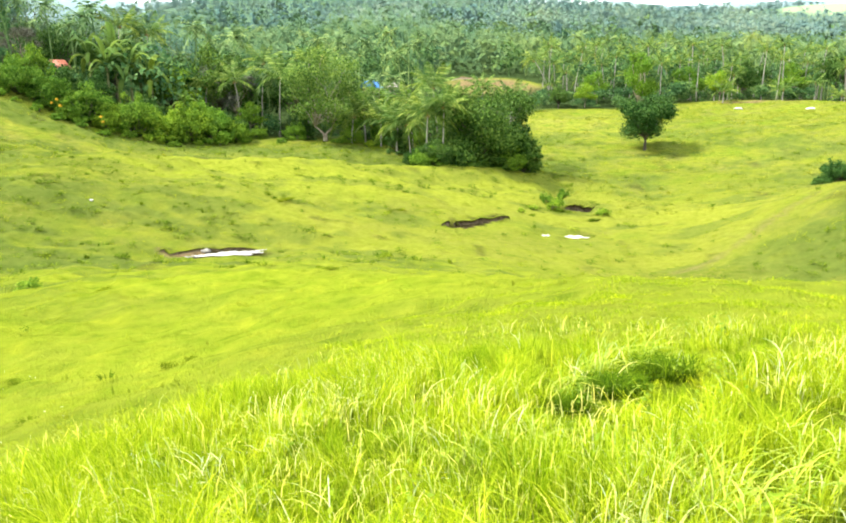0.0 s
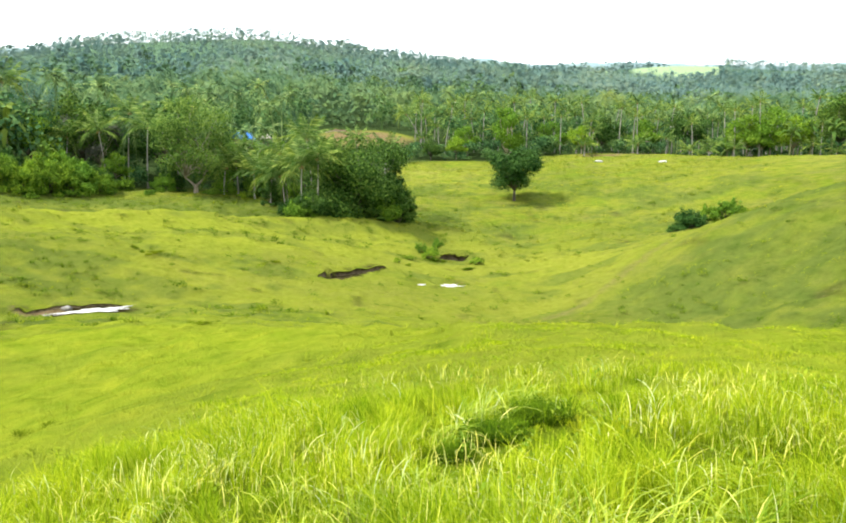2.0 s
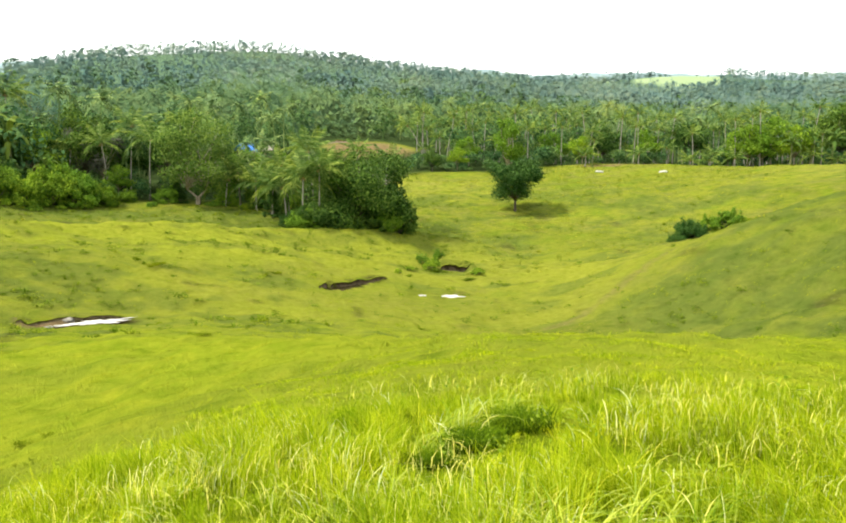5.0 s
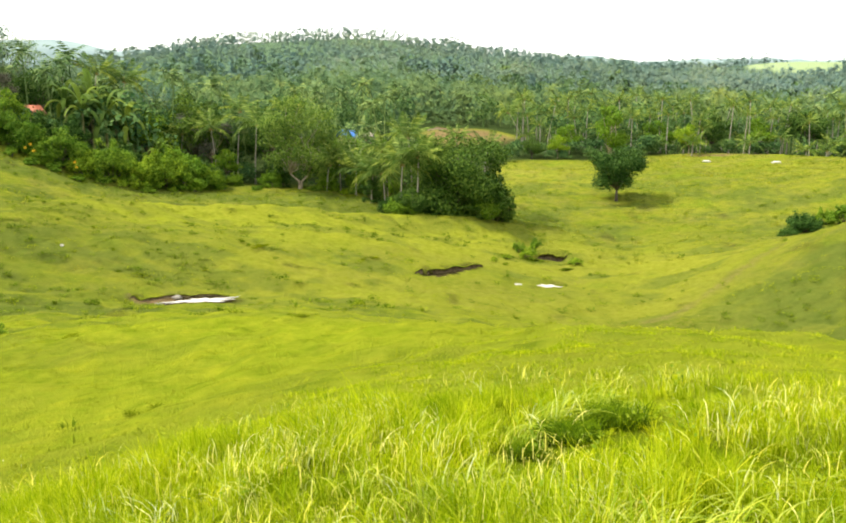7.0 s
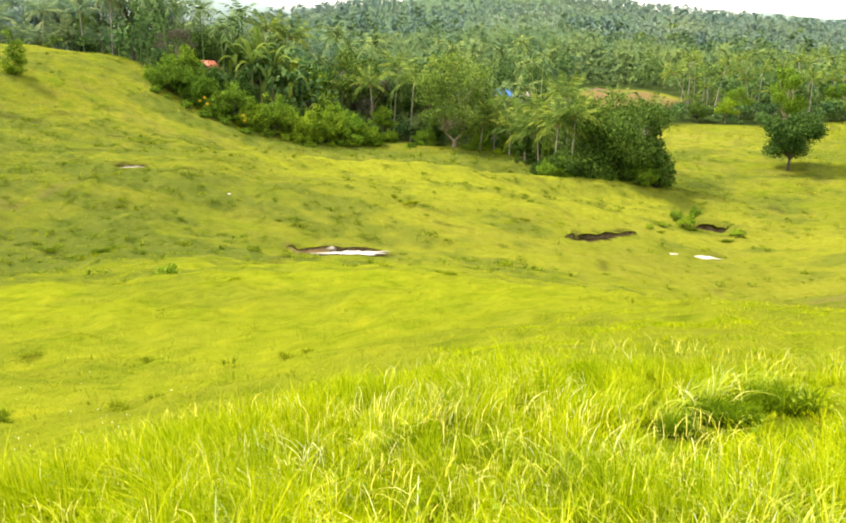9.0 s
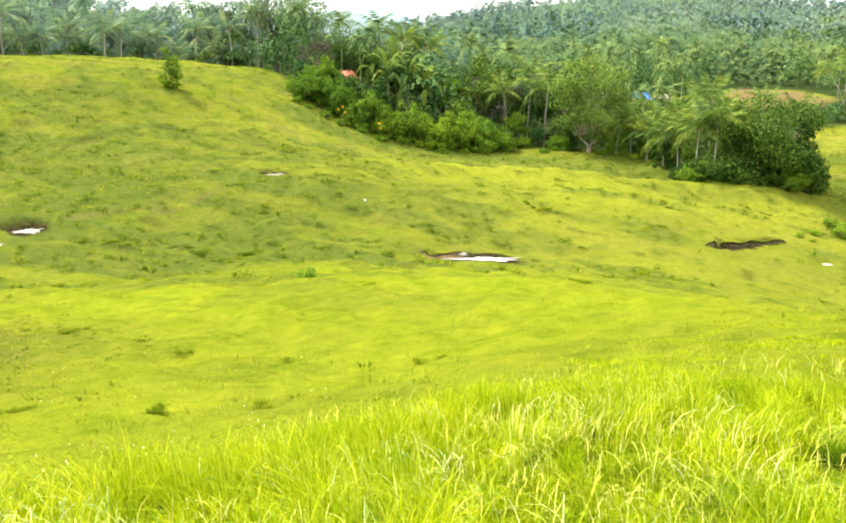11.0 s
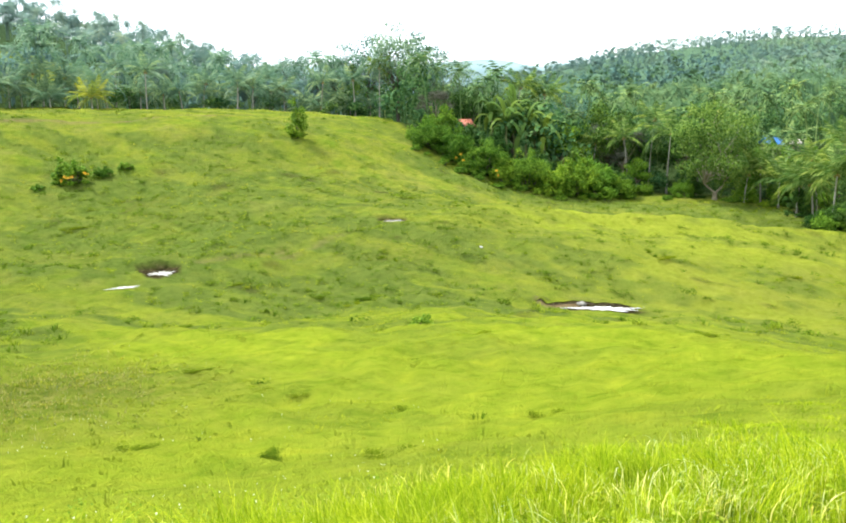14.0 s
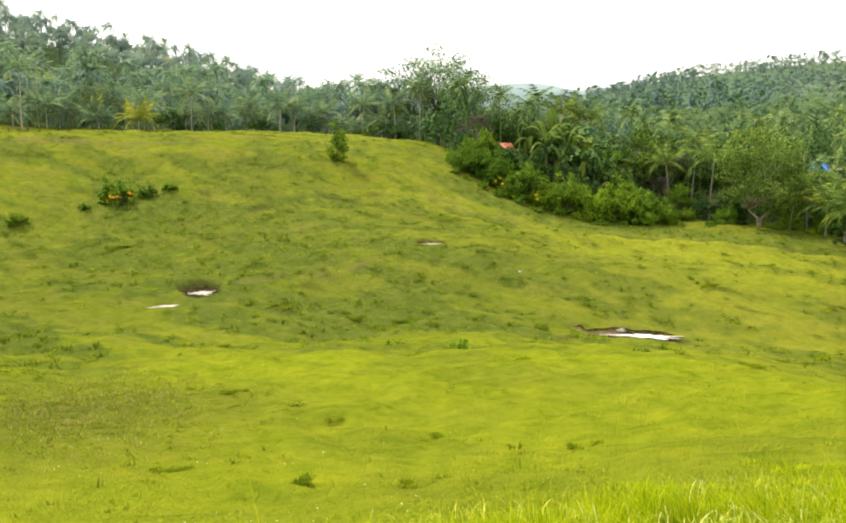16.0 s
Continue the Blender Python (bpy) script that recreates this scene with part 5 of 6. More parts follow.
LOW_PALMS = [
    (-1.8, 119, 4.6, (0.05, 0.0), 1.1), (-0.8, 117, 5.0, (-0.1, 0.0), 1.2), (0.3, 111, 8.6, (0.03, 0.0), 1.15), (1.5, 110, 9.6, (0.02, 0.0), 1.1), (2.5, 117, 7.8, (0.1, 0.0), 1.15), (4.3, 128, 10.4, (0.0, 0.0), 0.75),
    (-5.0, 128, 4.4, (0.1, 0.0), 1.1), (-4.0, 130, 5.6, (-0.05, 0.0), 1.1), (-2.9, 126, 4.2, (0.0, 0.0), 1.1),
]
KNOLL_PALMS = [
    (-56.0, 152, 10.5, (0.05, 0.0), 1.0), (-45.6, 160, 7.0, (0.03, 0.0), 1.1), (-52.5, 168, 6.5, (0.0, 0.1), 1.25), (-50.6, 166, 5.5, (0.1, 0.0), 1.25),
    (-39.6, 168, 7.5, (0.0, 0.0), 1.1), (-34.0, 164, 7.5, (0.1, 0.0), 1.1), (-31.6, 160, 8.0, (-0.05, 0.0), 1.1), (-42.0, 166, 6.0, (0.1, 0.1), 1.1),
    (-36.5, 165, 5.5, (-0.1, 0.1), 1.1), (-53.8, 165, 4.5, (-0.1, 0.1), 1.1), (-37.8, 172, 8.5, (0.05, 0.0), 1.05), (-47.5, 172, 9.0, (0.05, 0.0), 1.05),
]
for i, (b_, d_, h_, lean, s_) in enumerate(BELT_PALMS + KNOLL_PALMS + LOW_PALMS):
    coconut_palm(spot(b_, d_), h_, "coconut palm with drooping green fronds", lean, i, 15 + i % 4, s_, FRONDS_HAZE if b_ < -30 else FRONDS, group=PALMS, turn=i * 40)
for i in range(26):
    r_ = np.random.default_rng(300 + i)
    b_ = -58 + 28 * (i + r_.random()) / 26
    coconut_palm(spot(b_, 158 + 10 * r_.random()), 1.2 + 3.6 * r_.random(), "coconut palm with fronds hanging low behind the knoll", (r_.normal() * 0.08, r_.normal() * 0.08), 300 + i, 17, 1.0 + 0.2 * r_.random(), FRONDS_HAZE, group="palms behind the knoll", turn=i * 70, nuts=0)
for i in range(84):
    r_ = np.random.default_rng(100 + i)
    b_ = 8.2 + 29 * (i + r_.random()) / 84
    coconut_palm(spot(b_, 194 + 62 * r_.random() ** 1.2), 7.0 + 6.5 * r_.random(), "tall coconut palm in the grove beyond the meadow", (r_.normal() * 0.05, r_.normal() * 0.05), i, 13, 0.68 + 0.14 * r_.random(), group="coconut grove", turn=i * 30, nuts=0)
for i, (b_, d_) in enumerate(((27.4, 188.5), (28.6, 190), (30.2, 190.5), (34.9, 193), (36.3, 194), (37.4, 194), (24.0, 187.5), (20.4, 186))):
    coconut_palm(spot(b_, d_), 1.2 + 0.5 * (i % 4), "young coconut palm at the edge of the grove", (0.05, 0.0), 200 + i, 11, 0.9, nuts=0, group="young palms", turn=i * 50)
for i in range(26):
    b_ = 8.6 + 26 * (i + 0.6 * r_.random()) / 26
    coconut_palm(spot(b_, 192 + 26 * r_.random()), 2.0 + 3.6 * r_.random(), "half-grown coconut palm filling the foot of the grove", (r_.normal() * 0.1, r_.normal() * 0.1), 400 + i, 12, 0.75 + 0.2 * r_.random(), group="half-grown palms in the grove", turn=i * 63, nuts=0)
coconut_palm(spot(9.0, 204), 9.0, "coconut palm leaning far over at the meadow edge", (-0.45, 0.1), 71, 15, 1.0, group=PALMS)
coconut_palm(spot(-49.0, 156), 2.4, "young coconut palm with yellowing fronds", (0.0, 0.0), 50, 19, 1.35, FRONDS_YELLOW, 0)
for i, (b_, d_, s_) in enumerate(((-22.0, 136, 1.9), (-21.0, 133, 2.0), (-19.6, 134, 2.1), (-18.3, 133, 2.0), (-20.4, 138, 2.2), (-16.3, 129, 1.25), (-19.0, 138, 2.1), (33.6, 193, 1.5), (34.8, 195, 1.6), (36.0, 195, 1.6))):
    banana_plant(spot(b_, d_), "banana plant with broad arching leaves", i, s_)


# ---- grass ----
def blades(r, x, y, height, width, bend, segments=3, heading=None, level=None):
    """Tapering bent blades standing on the ground: corners and faces, and a shade for each."""
    n = len(x)
    z = ground(x, y) if level is None else np.full(n, level)
    a = r.random(n) * 6.283 if heading is None else heading
    f = np.linspace(0, 1, segments + 1)
    ca, sa = np.cos(a), np.sin(a)
    rows = []
    for k in f[:-1]:
        out = bend * k ** 2.3 * height
        up = height * (k - 0.35 * np.minimum(bend, 1.2) * k ** 2.5)
        cx, cy, cz = x + ca * out, y + sa * out, z - 0.03 + up
        w = width * (1 - 0.55 * k) * 0.5
        rows += [np.c_[cx - sa * w, cy + ca * w, cz], np.c_[cx + sa * w, cy - ca * w, cz]]
    out = bend * height
    rows.append(np.c_[x + ca * out, y + sa * out, z - 0.03 + height * (1 - 0.35 * np.minimum(bend, 1.2))])
    m = len(rows)
    v = np.stack(rows, 1).reshape(-1, 3)
    base = np.arange(n)[:, None] * m
    q = np.concatenate([base + [2 * s, 2 * s + 1, 2 * s + 3, 2 * s + 2] for s in range(segments - 1)]) if segments > 1 else None
    t = base + [m - 3, m - 2, m - 1]
    return v, q, t, m


# sedge tussocks, coloured dark for shaded grass hollows: bearing, distance, width, height, blades
SEDGES = [(14.1, 8.3, 0.8, 0.30, 800), (17.5, 9.2, 0.85, 0.36, 900), (11.4, 7.5, 0.4, 0.24, 300)]


def tall_grass():
    """Uncut grass in tufts, each tuft's blades arching outward and combed by the wind."""
    r = np.random.default_rng(21)
    X, Y, H, W, B, A, K = [], [], [], [], [], [], []
    for lo, hi, per, each in ((1.5, 6, 16, 56), (6, 11, 15, 44), (11, 18, 9, 28), (18, 28, 5, 16)):
        n = int(math.radians(116) / 2 * (hi * hi - lo * lo) * per)
        cx, cy = sprinkle(r, n, (-68, 48), (lo, hi))
        b, d = np.degrees(np.arctan2(cx, cy)), np.hypot(cx, cy)
        k = d < tall_edge(b) * (0.85 + 0.3 * value_noise(cx, cy, 2.2, 3))
        for tb, td, tw, *_ in SEDGES:
            tx, ty = spot(tb, td)
            k &= np.hypot(cx - tx, cy - ty) > tw * 0.55
        cx, cy, d = cx[k], cy[k], d[k]
        size = 0.45 + 1.05 * value_noise(cx, cy, 1.3, 7) * (0.6 + 0.8 * r.random(len(cx)))
        # low growth in and before the hollows of the tussocks
        for tb, td, tw, *_ in SEDGES:
            tx, ty = spot(tb, td - 0.75)
            size *= 1 - 0.72 * np.exp(-((cx - tx) ** 2 + (cy - ty) ** 2) / 0.62)
        sel = np.repeat(np.arange(len(cx)), each)
        a, q = r.random(len(sel)) * 6.283, r.random(len(sel)) ** 0.6
        rad = (0.08 + 0.009 * d[sel]) * size[sel]
        arch = r.random(len(sel)) < 0.20
        X.append(cx[sel] + q * rad * np.cos(a)), Y.append(cy[sel] + q * rad * np.sin(a))
        H.append((0.26 + 0.30 * r.random(len(sel))) * size[sel] * (1.1 - 0.35 * q) * np.where(arch, 1.25, 1.0) * (1 - 0.78 * smooth(d[sel], 8.5, 14.5)))
        W.append((0.0036 + 0.0042 * r.random(len(sel))) * (1 + d[sel] * 0.07))
        B.append(np.where(arch, 0.75 + 0.5 * r.random(len(sel)), 0.05 + 0.38 * q + 0.2 * r.random(len(sel))))
        # each tuft leans its own way, and the wind combs whole stretches
        wind = 0.4 + 3.4 * value_noise(cx, cy, 2.4, 1) + r.normal(size=len(cx)) * 0.5
        A.append(np.where(r.random(len(sel)) < 0.55, wind[sel] + r.normal(size=len(sel)) * 0.5, a + r.normal(size=len(sel)) * 0.4))
        K.append(np.clip(0.65 * r.random(len(cx))[sel] + 0.4 * value_noise(cx, cy, 1.1, 4)[sel] - 0.03 + r.normal(size=len(sel)) * 0.12 + 0.15 * arch, 0, 1))
    # the same grass all round the standing place, thinner on the ground
    cx, cy = sprinkle(r, 620, (48, 292), (0.9, 7.5))
    sel = np.repeat(np.arange(len(cx)), 26)
    a, q = r.random(len(sel)) * 6.283, r.random(len(sel)) ** 0.6
    X.append(cx[sel] + q * 0.16 * np.cos(a)), Y.append(cy[sel] + q * 0.16 * np.sin(a))
    H.append((0.22 + 0.26 * r.random(len(sel))) * (1.1 - 0.35 * q))
    W.append(0.006 + 0.007 * r.random(len(sel))), B.append(0.05 + 0.45 * q + 0.2 * r.random(len(sel))), A.append(a)
    K.append(np.clip(0.55 * r.random(len(cx))[sel] + 0.45 * value_noise(cx, cy, 1.1, 4)[sel], 0, 1))
    x, y, h, w, bend, a, tint = (np.concatenate(k) for k in (X, Y, H, W, B, A, K))
    v, q, t, m = blades(r, x, y, h, w, bend, 3, a)
    tagged(new("tall_grass", mesh_of("tall_grass", v, q, t, GRASS_TALL, False, np.repeat(tint, m))), "uncut lime-green wild grass in knee-high wind-bent tufts", "grass", kind="stuff")


def short_grass():
    r = np.random.default_rng(22)
    X, Y = [], []
    for lo, hi, n in ((5, 14, 7000), (14, 26, 4000)):
        x, y = sprinkle(r, n, (-66, 46), (lo, hi))
        X.append(x), Y.append(y)
    x, y = np.concatenate(X), np.concatenate(Y)
    b, d = np.degrees(np.arctan2(x, y)), np.hypot(x, y)
    keep = (wooded(x, y) < 0.3) & (d > 0.7 * tall_edge(b)) & (r.random(len(x)) < 0.2 + value_noise(x, y, 2.4, 0))
    for key in CUTS:
        keep &= cut_amount(x, y, key) > 1.1
    x, y, d = x[keep], y[keep], d[keep]
    # each place carries a small tuft of three blades
    x, y, d = (np.repeat(k, 3) for k in (x, y, d))
    x, y = x + r.normal(size=len(x)) * 0.05 * (1 + d * 0.02), y + r.normal(size=len(x)) * 0.05 * (1 + d * 0.02)
    h = (0.05 + 0.08 * r.random(len(x))) * (1 + 0.4 * value_noise(x, y, 5, 1)) * (1 - 0.45 * smooth(d, 10, 20))
    w = (0.012 + 0.01 * r.random(len(x))) * (1 + d * 0.07)
    v, q, t, m = blades(r, x, y, h, w, 0.3 + 0.9 * r.random(len(x)), 2)
    tint = np.repeat(np.repeat(r.random(len(x) // 3), 3), m)
    tagged(new("short_grass", mesh_of("short_grass", v, q, t, GRASS_SHORT, False, tint)), "short grazed grass tufts over the slopes", "grass", kind="stuff")


def pasture_tufts():
    """Low rounded tufts that make the grazed sward uneven."""
    r = np.random.default_rng(29)
    X, Y, H, W, B, A, K = [], [], [], [], [], [], []
    for lo, hi, n in ((10, 26, 1100), (26, 55, 3000), (55, 90, 3000), (90, 140, 1200)):
        cx, cy = sprinkle(r, n, (-66, 46), (lo, hi))
        keep = (wooded(cx, cy) < 0.3) & (np.hypot(cx, cy) > 0.9 * tall_edge(np.degrees(np.arctan2(cx, cy)))) & (r.random(n) < 0.1 + 1.2 * value_noise(cx, cy, 4.5, 0) ** 1.5)
        for key in CUTS:
            keep &= cut_amount(cx, cy, key) > 1.15
        cx, cy = cx[keep], cy[keep]
        size = 0.5 + 0.9 * r.random(len(cx)) ** 2
        sel = np.repeat(np.arange(len(cx)), 13)
        a, q = r.random(len(sel)) * 6.283, r.random(len(sel)) ** 0.6
        d = np.hypot(cx, cy)[sel]
        X.append(cx[sel] + q * 0.42 * size[sel] * np.cos(a)), Y.append(cy[sel] + q * 0.30 * size[sel] * np.sin(a))
        H.append((0.09 + 0.13 * r.random(len(sel))) * size[sel] * (1.2 - 0.5 * q))
        W.append((0.022 + 0.02 * r.random(len(sel))) * (1 + d * 0.018))
        B.append(0.2 + 0.9 * q), A.append(a)
        K.append(np.repeat(r.random(len(cx)), 13))
    x, y, h, w, bend, a, tint = (np.concatenate(k) for k in (X, Y, H, W, B, A, K))
    v, q, t, m = blades(r, x, y, h, w, bend, 2, a)
    tagged(new("pasture_tufts", mesh_of("pasture_tufts", v, q, t, GRASS_SHORT, False, np.repeat(tint, m))), "low rounded grass tufts over the grazed slopes", "grass", kind="stuff")


def meadow_hummocks():
    """Rough tufts, dark below and pale on top, over the meadow round the lone tree and on the grazed-down patches."""
    r = np.random.default_rng(36)
    X, Y, H, W, B, A, K = [], [], [], [], [], [], []
    for bearing, distance, n, dense in (((3, 34), (96, 186), 5200, 1.0), ((-62, 4), (66, 150), 5200, 0.5), ((-62, -34), (22, 46), 2600, 0.0)):
        cx, cy = sprinkle(r, n, bearing, distance)
        cover = np.maximum(dense * (0.12 + 1.3 * value_noise(cx, cy, 9, 3) ** 2), patch_cover(cx, cy, DRY))
        keep = (wooded(cx, cy) < 0.1) & (r.random(n) < cover)
        for key in CUTS:
            keep &= cut_amount(cx, cy, key) > 1.2
        cx, cy = cx[keep], cy[keep]
        size = (0.45 + 0.8 * r.random(len(cx)) ** 2) * (1 if distance[0] > 50 else 0.55)
        sel = np.repeat(np.arange(len(cx)), 16)
        a, q = r.random(len(sel)) * 6.283, r.random(len(sel)) ** 0.6
        X.append(cx[sel] + q * 0.55 * size[sel] * np.cos(a)), Y.append(cy[sel] + q * 0.4 * size[sel] * np.sin(a))
        H.append((0.14 + 0.22 * r.random(len(sel))) * size[sel] * (1.2 - 0.6 * q))
        W.append((0.03 + 0.03 * r.random(len(sel))) * (0.6 + 0.012 * np.hypot(cx, cy)[sel])), B.append(0.15 + 0.8 * q), A.append(a)
        K.append(np.repeat(r.random(len(cx)), 16))
    x, y, h, w, bend, a, tint = (np.concatenate(k) for k in (X, Y, H, W, B, A, K))
    v, q, t, m = blades(r, x, y, h, w, bend, 2, a)
    tagged(new("rough_tufts", mesh_of("rough_tufts", v, q, t, GRASS_ROUGH, False, np.repeat(tint, m))), "rough olive-green grass tufts over the meadow and grazed-down patches", "grass", kind="stuff")


def weed_clumps():
    """Darker broad-leaved weeds and coarse tufts that the cattle leave standing."""
    r = np.random.default_rng(23)
    x, y = sprinkle(r, 24000, (-64, 44), (14, 184))
    cover = coarse_cover(x, y)
    keep = (r.random(len(x)) < (0.012 + 1.0 * cover ** 2.1) * (0.25 + 0.75 * smooth(np.hypot(x, y), 30, 55))) & (wooded(x, y) < 0.1) & (np.hypot(x, y) > tall_edge(np.degrees(np.arctan2(x, y))))
    keep &= r.random(len(x)) > 0.55 * smooth(np.degrees(np.arctan2(x, y)), 10, 16)
    for key in CUTS:
        keep &= cut_amount(x, y, key) > 1.35
    x, y = x[keep], y[keep]
    leafy, tufted = [], []
    for k in range(4):
        v, t = leaves(np.random.default_rng(60 + k), [(0, 0, 0.16, 0.30, 0.7), (0.3, 0.1, 0.12, 0.26, 0.7), (-0.25, 0.2, 0.12, 0.24, 0.7)], 46, 0.065, up=0.8)
        v[:, 2] = np.maximum(v[:, 2], 0.0)
        leafy.append((v, np.zeros((0, 4), int), t))
        g = np.random.default_rng(65 + k)
        n = 18
        a, q = g.random(n) * 6.283, 0.3 * g.random(n) ** 0.6
        v, qd, t, m = blades(g, q * np.cos(a), q * np.sin(a), 0.16 + 0.2 * g.random(n), 0.045 + 0.04 * g.random(n), 0.3 + 0.9 * g.random(n), 2, a, 0.0)
        tufted.append((v, qd, t))
    half = (r.random(len(x)) < 0.45) & (np.hypot(x, y) > 28)
    scatter("weeds", leafy, x[half], y[half], 0.5 + 1.1 * r.random(half.sum()) ** 2, WEED, "scattered dark weeds left standing in the pasture", "weeds", r, 0.03)
    scatter("coarse_grass", tufted, x[~half], y[~half], 0.6 + 1.1 * r.random((~half).sum()) ** 2, WEED, "coarse darker grass tufts left by the cattle", "grass", r, 0.0)


tall_grass()
short_grass()
pasture_tufts()
meadow_hummocks()
weed_clumps()


def seed_heads():
    """Short pale curved seed heads above the green blades."""
    r = np.random.default_rng(24)
    x, y = sprinkle(r, 6500, (-62, 46), (2.2, 12), 0.8)
    b, d = np.degrees(np.arctan2(x, y)), np.hypot(x, y)
    keep = (d < tall_edge(b)) & (value_noise(x, y, 1.4, 2) + 0.3 * r.random(len(x)) > 0.66)
    x, y, d = x[keep], y[keep], d[keep]
    h = 0.12 + 0.14 * r.random(len(x))
    v, q, t, m = blades(r, x, y, h, (0.003 + 0.003 * r.random(len(x))) * (1 + d * 0.07), 0.35 + 0.8 * r.random(len(x)))
    v[:, 2] += np.repeat(0.20 + 0.16 * r.random(len(x)), m)
    tagged(new("seed_heads", mesh_of("seed_heads", v, q, t, STRAW, False, np.repeat(r.random(len(x)), m))), "pale curved seed heads over the green grass", "grass", kind="stuff")


def arching_blades():
    """Bleached blades in bunches that arch the same way over the green ones, thick in a few swathes."""
    r = np.random.default_rng(27)
    x, y = sprinkle(r, 2600, (-62, 46), (2.4, 15), 0.9)
    b, d = np.degrees(np.arctan2(x, y)), np.hypot(x, y)
    thick = 0.10 + 0.8 * np.clip(value_noise(x, y, 1.9, 5) * 2.6 - 1.3, 0, 1)
    for tb, td, size in ((-4.0, 8.6, 1.1), (2.0, 9.6, 0.9), (12.6, 8.3, 0.4), (17.0, 9.6, 0.6), (20.5, 9.5, 0.4), (19.5, 5.6, 0.6), (27.0, 9.0, 0.8)):
        tx, ty = spot(tb, td)
        thick = np.maximum(thick, np.exp(-((x - tx) ** 2 + (y - ty) ** 2) / size ** 2))
    keep = (d < 0.8 * tall_edge(b)) & (r.random(len(x)) < 0.7 * thick * (1 - smooth(d, 7.5, 13.5)))
    for tb, td, tw, *_ in SEDGES:
        tx, ty = spot(tb, td - 0.4)
        keep &= np.hypot(x - tx, y - ty) > 0.6
    x, y = x[keep], y[keep]
    wind = 0.4 + 3.4 * value_noise(x, y, 2.4, 1) + r.normal(size=len(x)) * 0.8
    tall = 0.30 + 0.24 * r.random(len(x))
    sel = np.repeat(np.arange(len(x)), 5)
    n = len(sel)
    x, y = x[sel] + r.normal(size=n) * 0.1, y[sel] + r.normal(size=n) * 0.1
    d = np.hypot(x, y)
    h = tall[sel] * (0.65 + 0.55 * r.random(n))
    v, q, t, m = blades(r, x, y, h, (0.0045 + 0.0055 * r.random(n)) * (1 + d * 0.06), 0.30 + 0.55 * r.random(n), 5, wind[sel] + r.normal(size=n) * 0.6)
    # tips hang over
    along = np.minimum(np.arange(m) // 2, 5) / 5
    v[:, 2] -= (np.repeat(h * (0.05 + 0.3 * r.random(n)), m) * np.tile(along ** 4, n))
    tagged(new("arching_grass", mesh_of("arching_grass", v, q, t, PALE_BLADE, False, np.repeat(r.random(n), m))), "bleached grass blades arching in bunches over the green grass", "grass", kind="stuff")


def broad_blades():
    """Big clumps of broad pale-green blades that fall over in arcs, close to the path."""
    r = np.random.default_rng(33)
    X, Y, H, A = [], [], [], []
    for b_, d_, n, h_ in ((19.5, 5.0, 40, 0.66), (23.5, 4.5, 40, 0.7), (16.5, 5.7, 26, 0.55), (27.0, 5.3, 34, 0.64), (21.5, 6.1, 26, 0.55), (13.0, 4.6, 20, 0.5), (29.0, 6.6, 26, 0.55), (4.0, 5.8, 26, 0.5), (-2.0, 6.6, 24, 0.5), (8.0, 6.2, 26, 0.5), (31.5, 5.0, 50, 0.7), (12.9, 8.9, 70, 0.62), (16.2, 9.9, 80, 0.66), (10.6, 8.1, 40, 0.55)):
        cx, cy = spot(b_, d_)
        X.append(cx + r.normal(size=n) * 0.17), Y.append(cy + r.normal(size=n) * 0.17)
        H.append(h_ * (0.6 + 0.5 * r.random(n)))
        A.append(np.where(r.random(n) < 0.6, 0.2 + r.normal(size=n) * 0.7, r.random(n) * 6.283))
    x, y, h, a = (np.concatenate(k) for k in (X, Y, H, A))
    n = len(x)
    v, q, t, m = blades(r, x, y, h, 0.010 + 0.008 * r.random(n), 0.55 + 0.6 * r.random(n), 7, a)
    along = np.minimum(np.arange(m) // 2, 7) / 7
    v[:, 2] -= np.repeat(h * (0.1 + 0.35 * r.random(n)), m) * np.tile(along ** 3.5, n)
    tagged(new("broad_grass", mesh_of("broad_grass", v, q, t, BROAD_BLADE, False, np.repeat(r.random(n), m))), "clumps of broad pale-green grass blades falling over in arcs", "grass", kind="stuff")


def dry_stems():
    """Thin upright dead stems on the grazed-down patches."""
    r = np.random.default_rng(34)
    x, y = (np.concatenate(k) for k in zip(sprinkle(r, 50000, (-62, 24), (26, 112)), sprinkle(r, 9000, (-62, -46), (24, 44))))
    k = r.random(len(x)) < 0.75 * patch_cover(x, y, DRY) ** 1.3
    x, y = x[k], y[k]
    d = np.hypot(x, y)
    n = len(x)
    v, q, t, m = blades(r, x, y, 0.10 + 0.16 * r.random(n), (0.009 + 0.009 * r.random(n)) * (1 + d * 0.02), 0.1 + 0.6 * r.random(n), 2)
    tagged(new("dry_stems", mesh_of("dry_stems", v, q, t, DRY_STEM, False, np.repeat(r.random(n), m))), "thin dry grey-brown stems on grazed-down patches", "dry grass", kind="stuff")


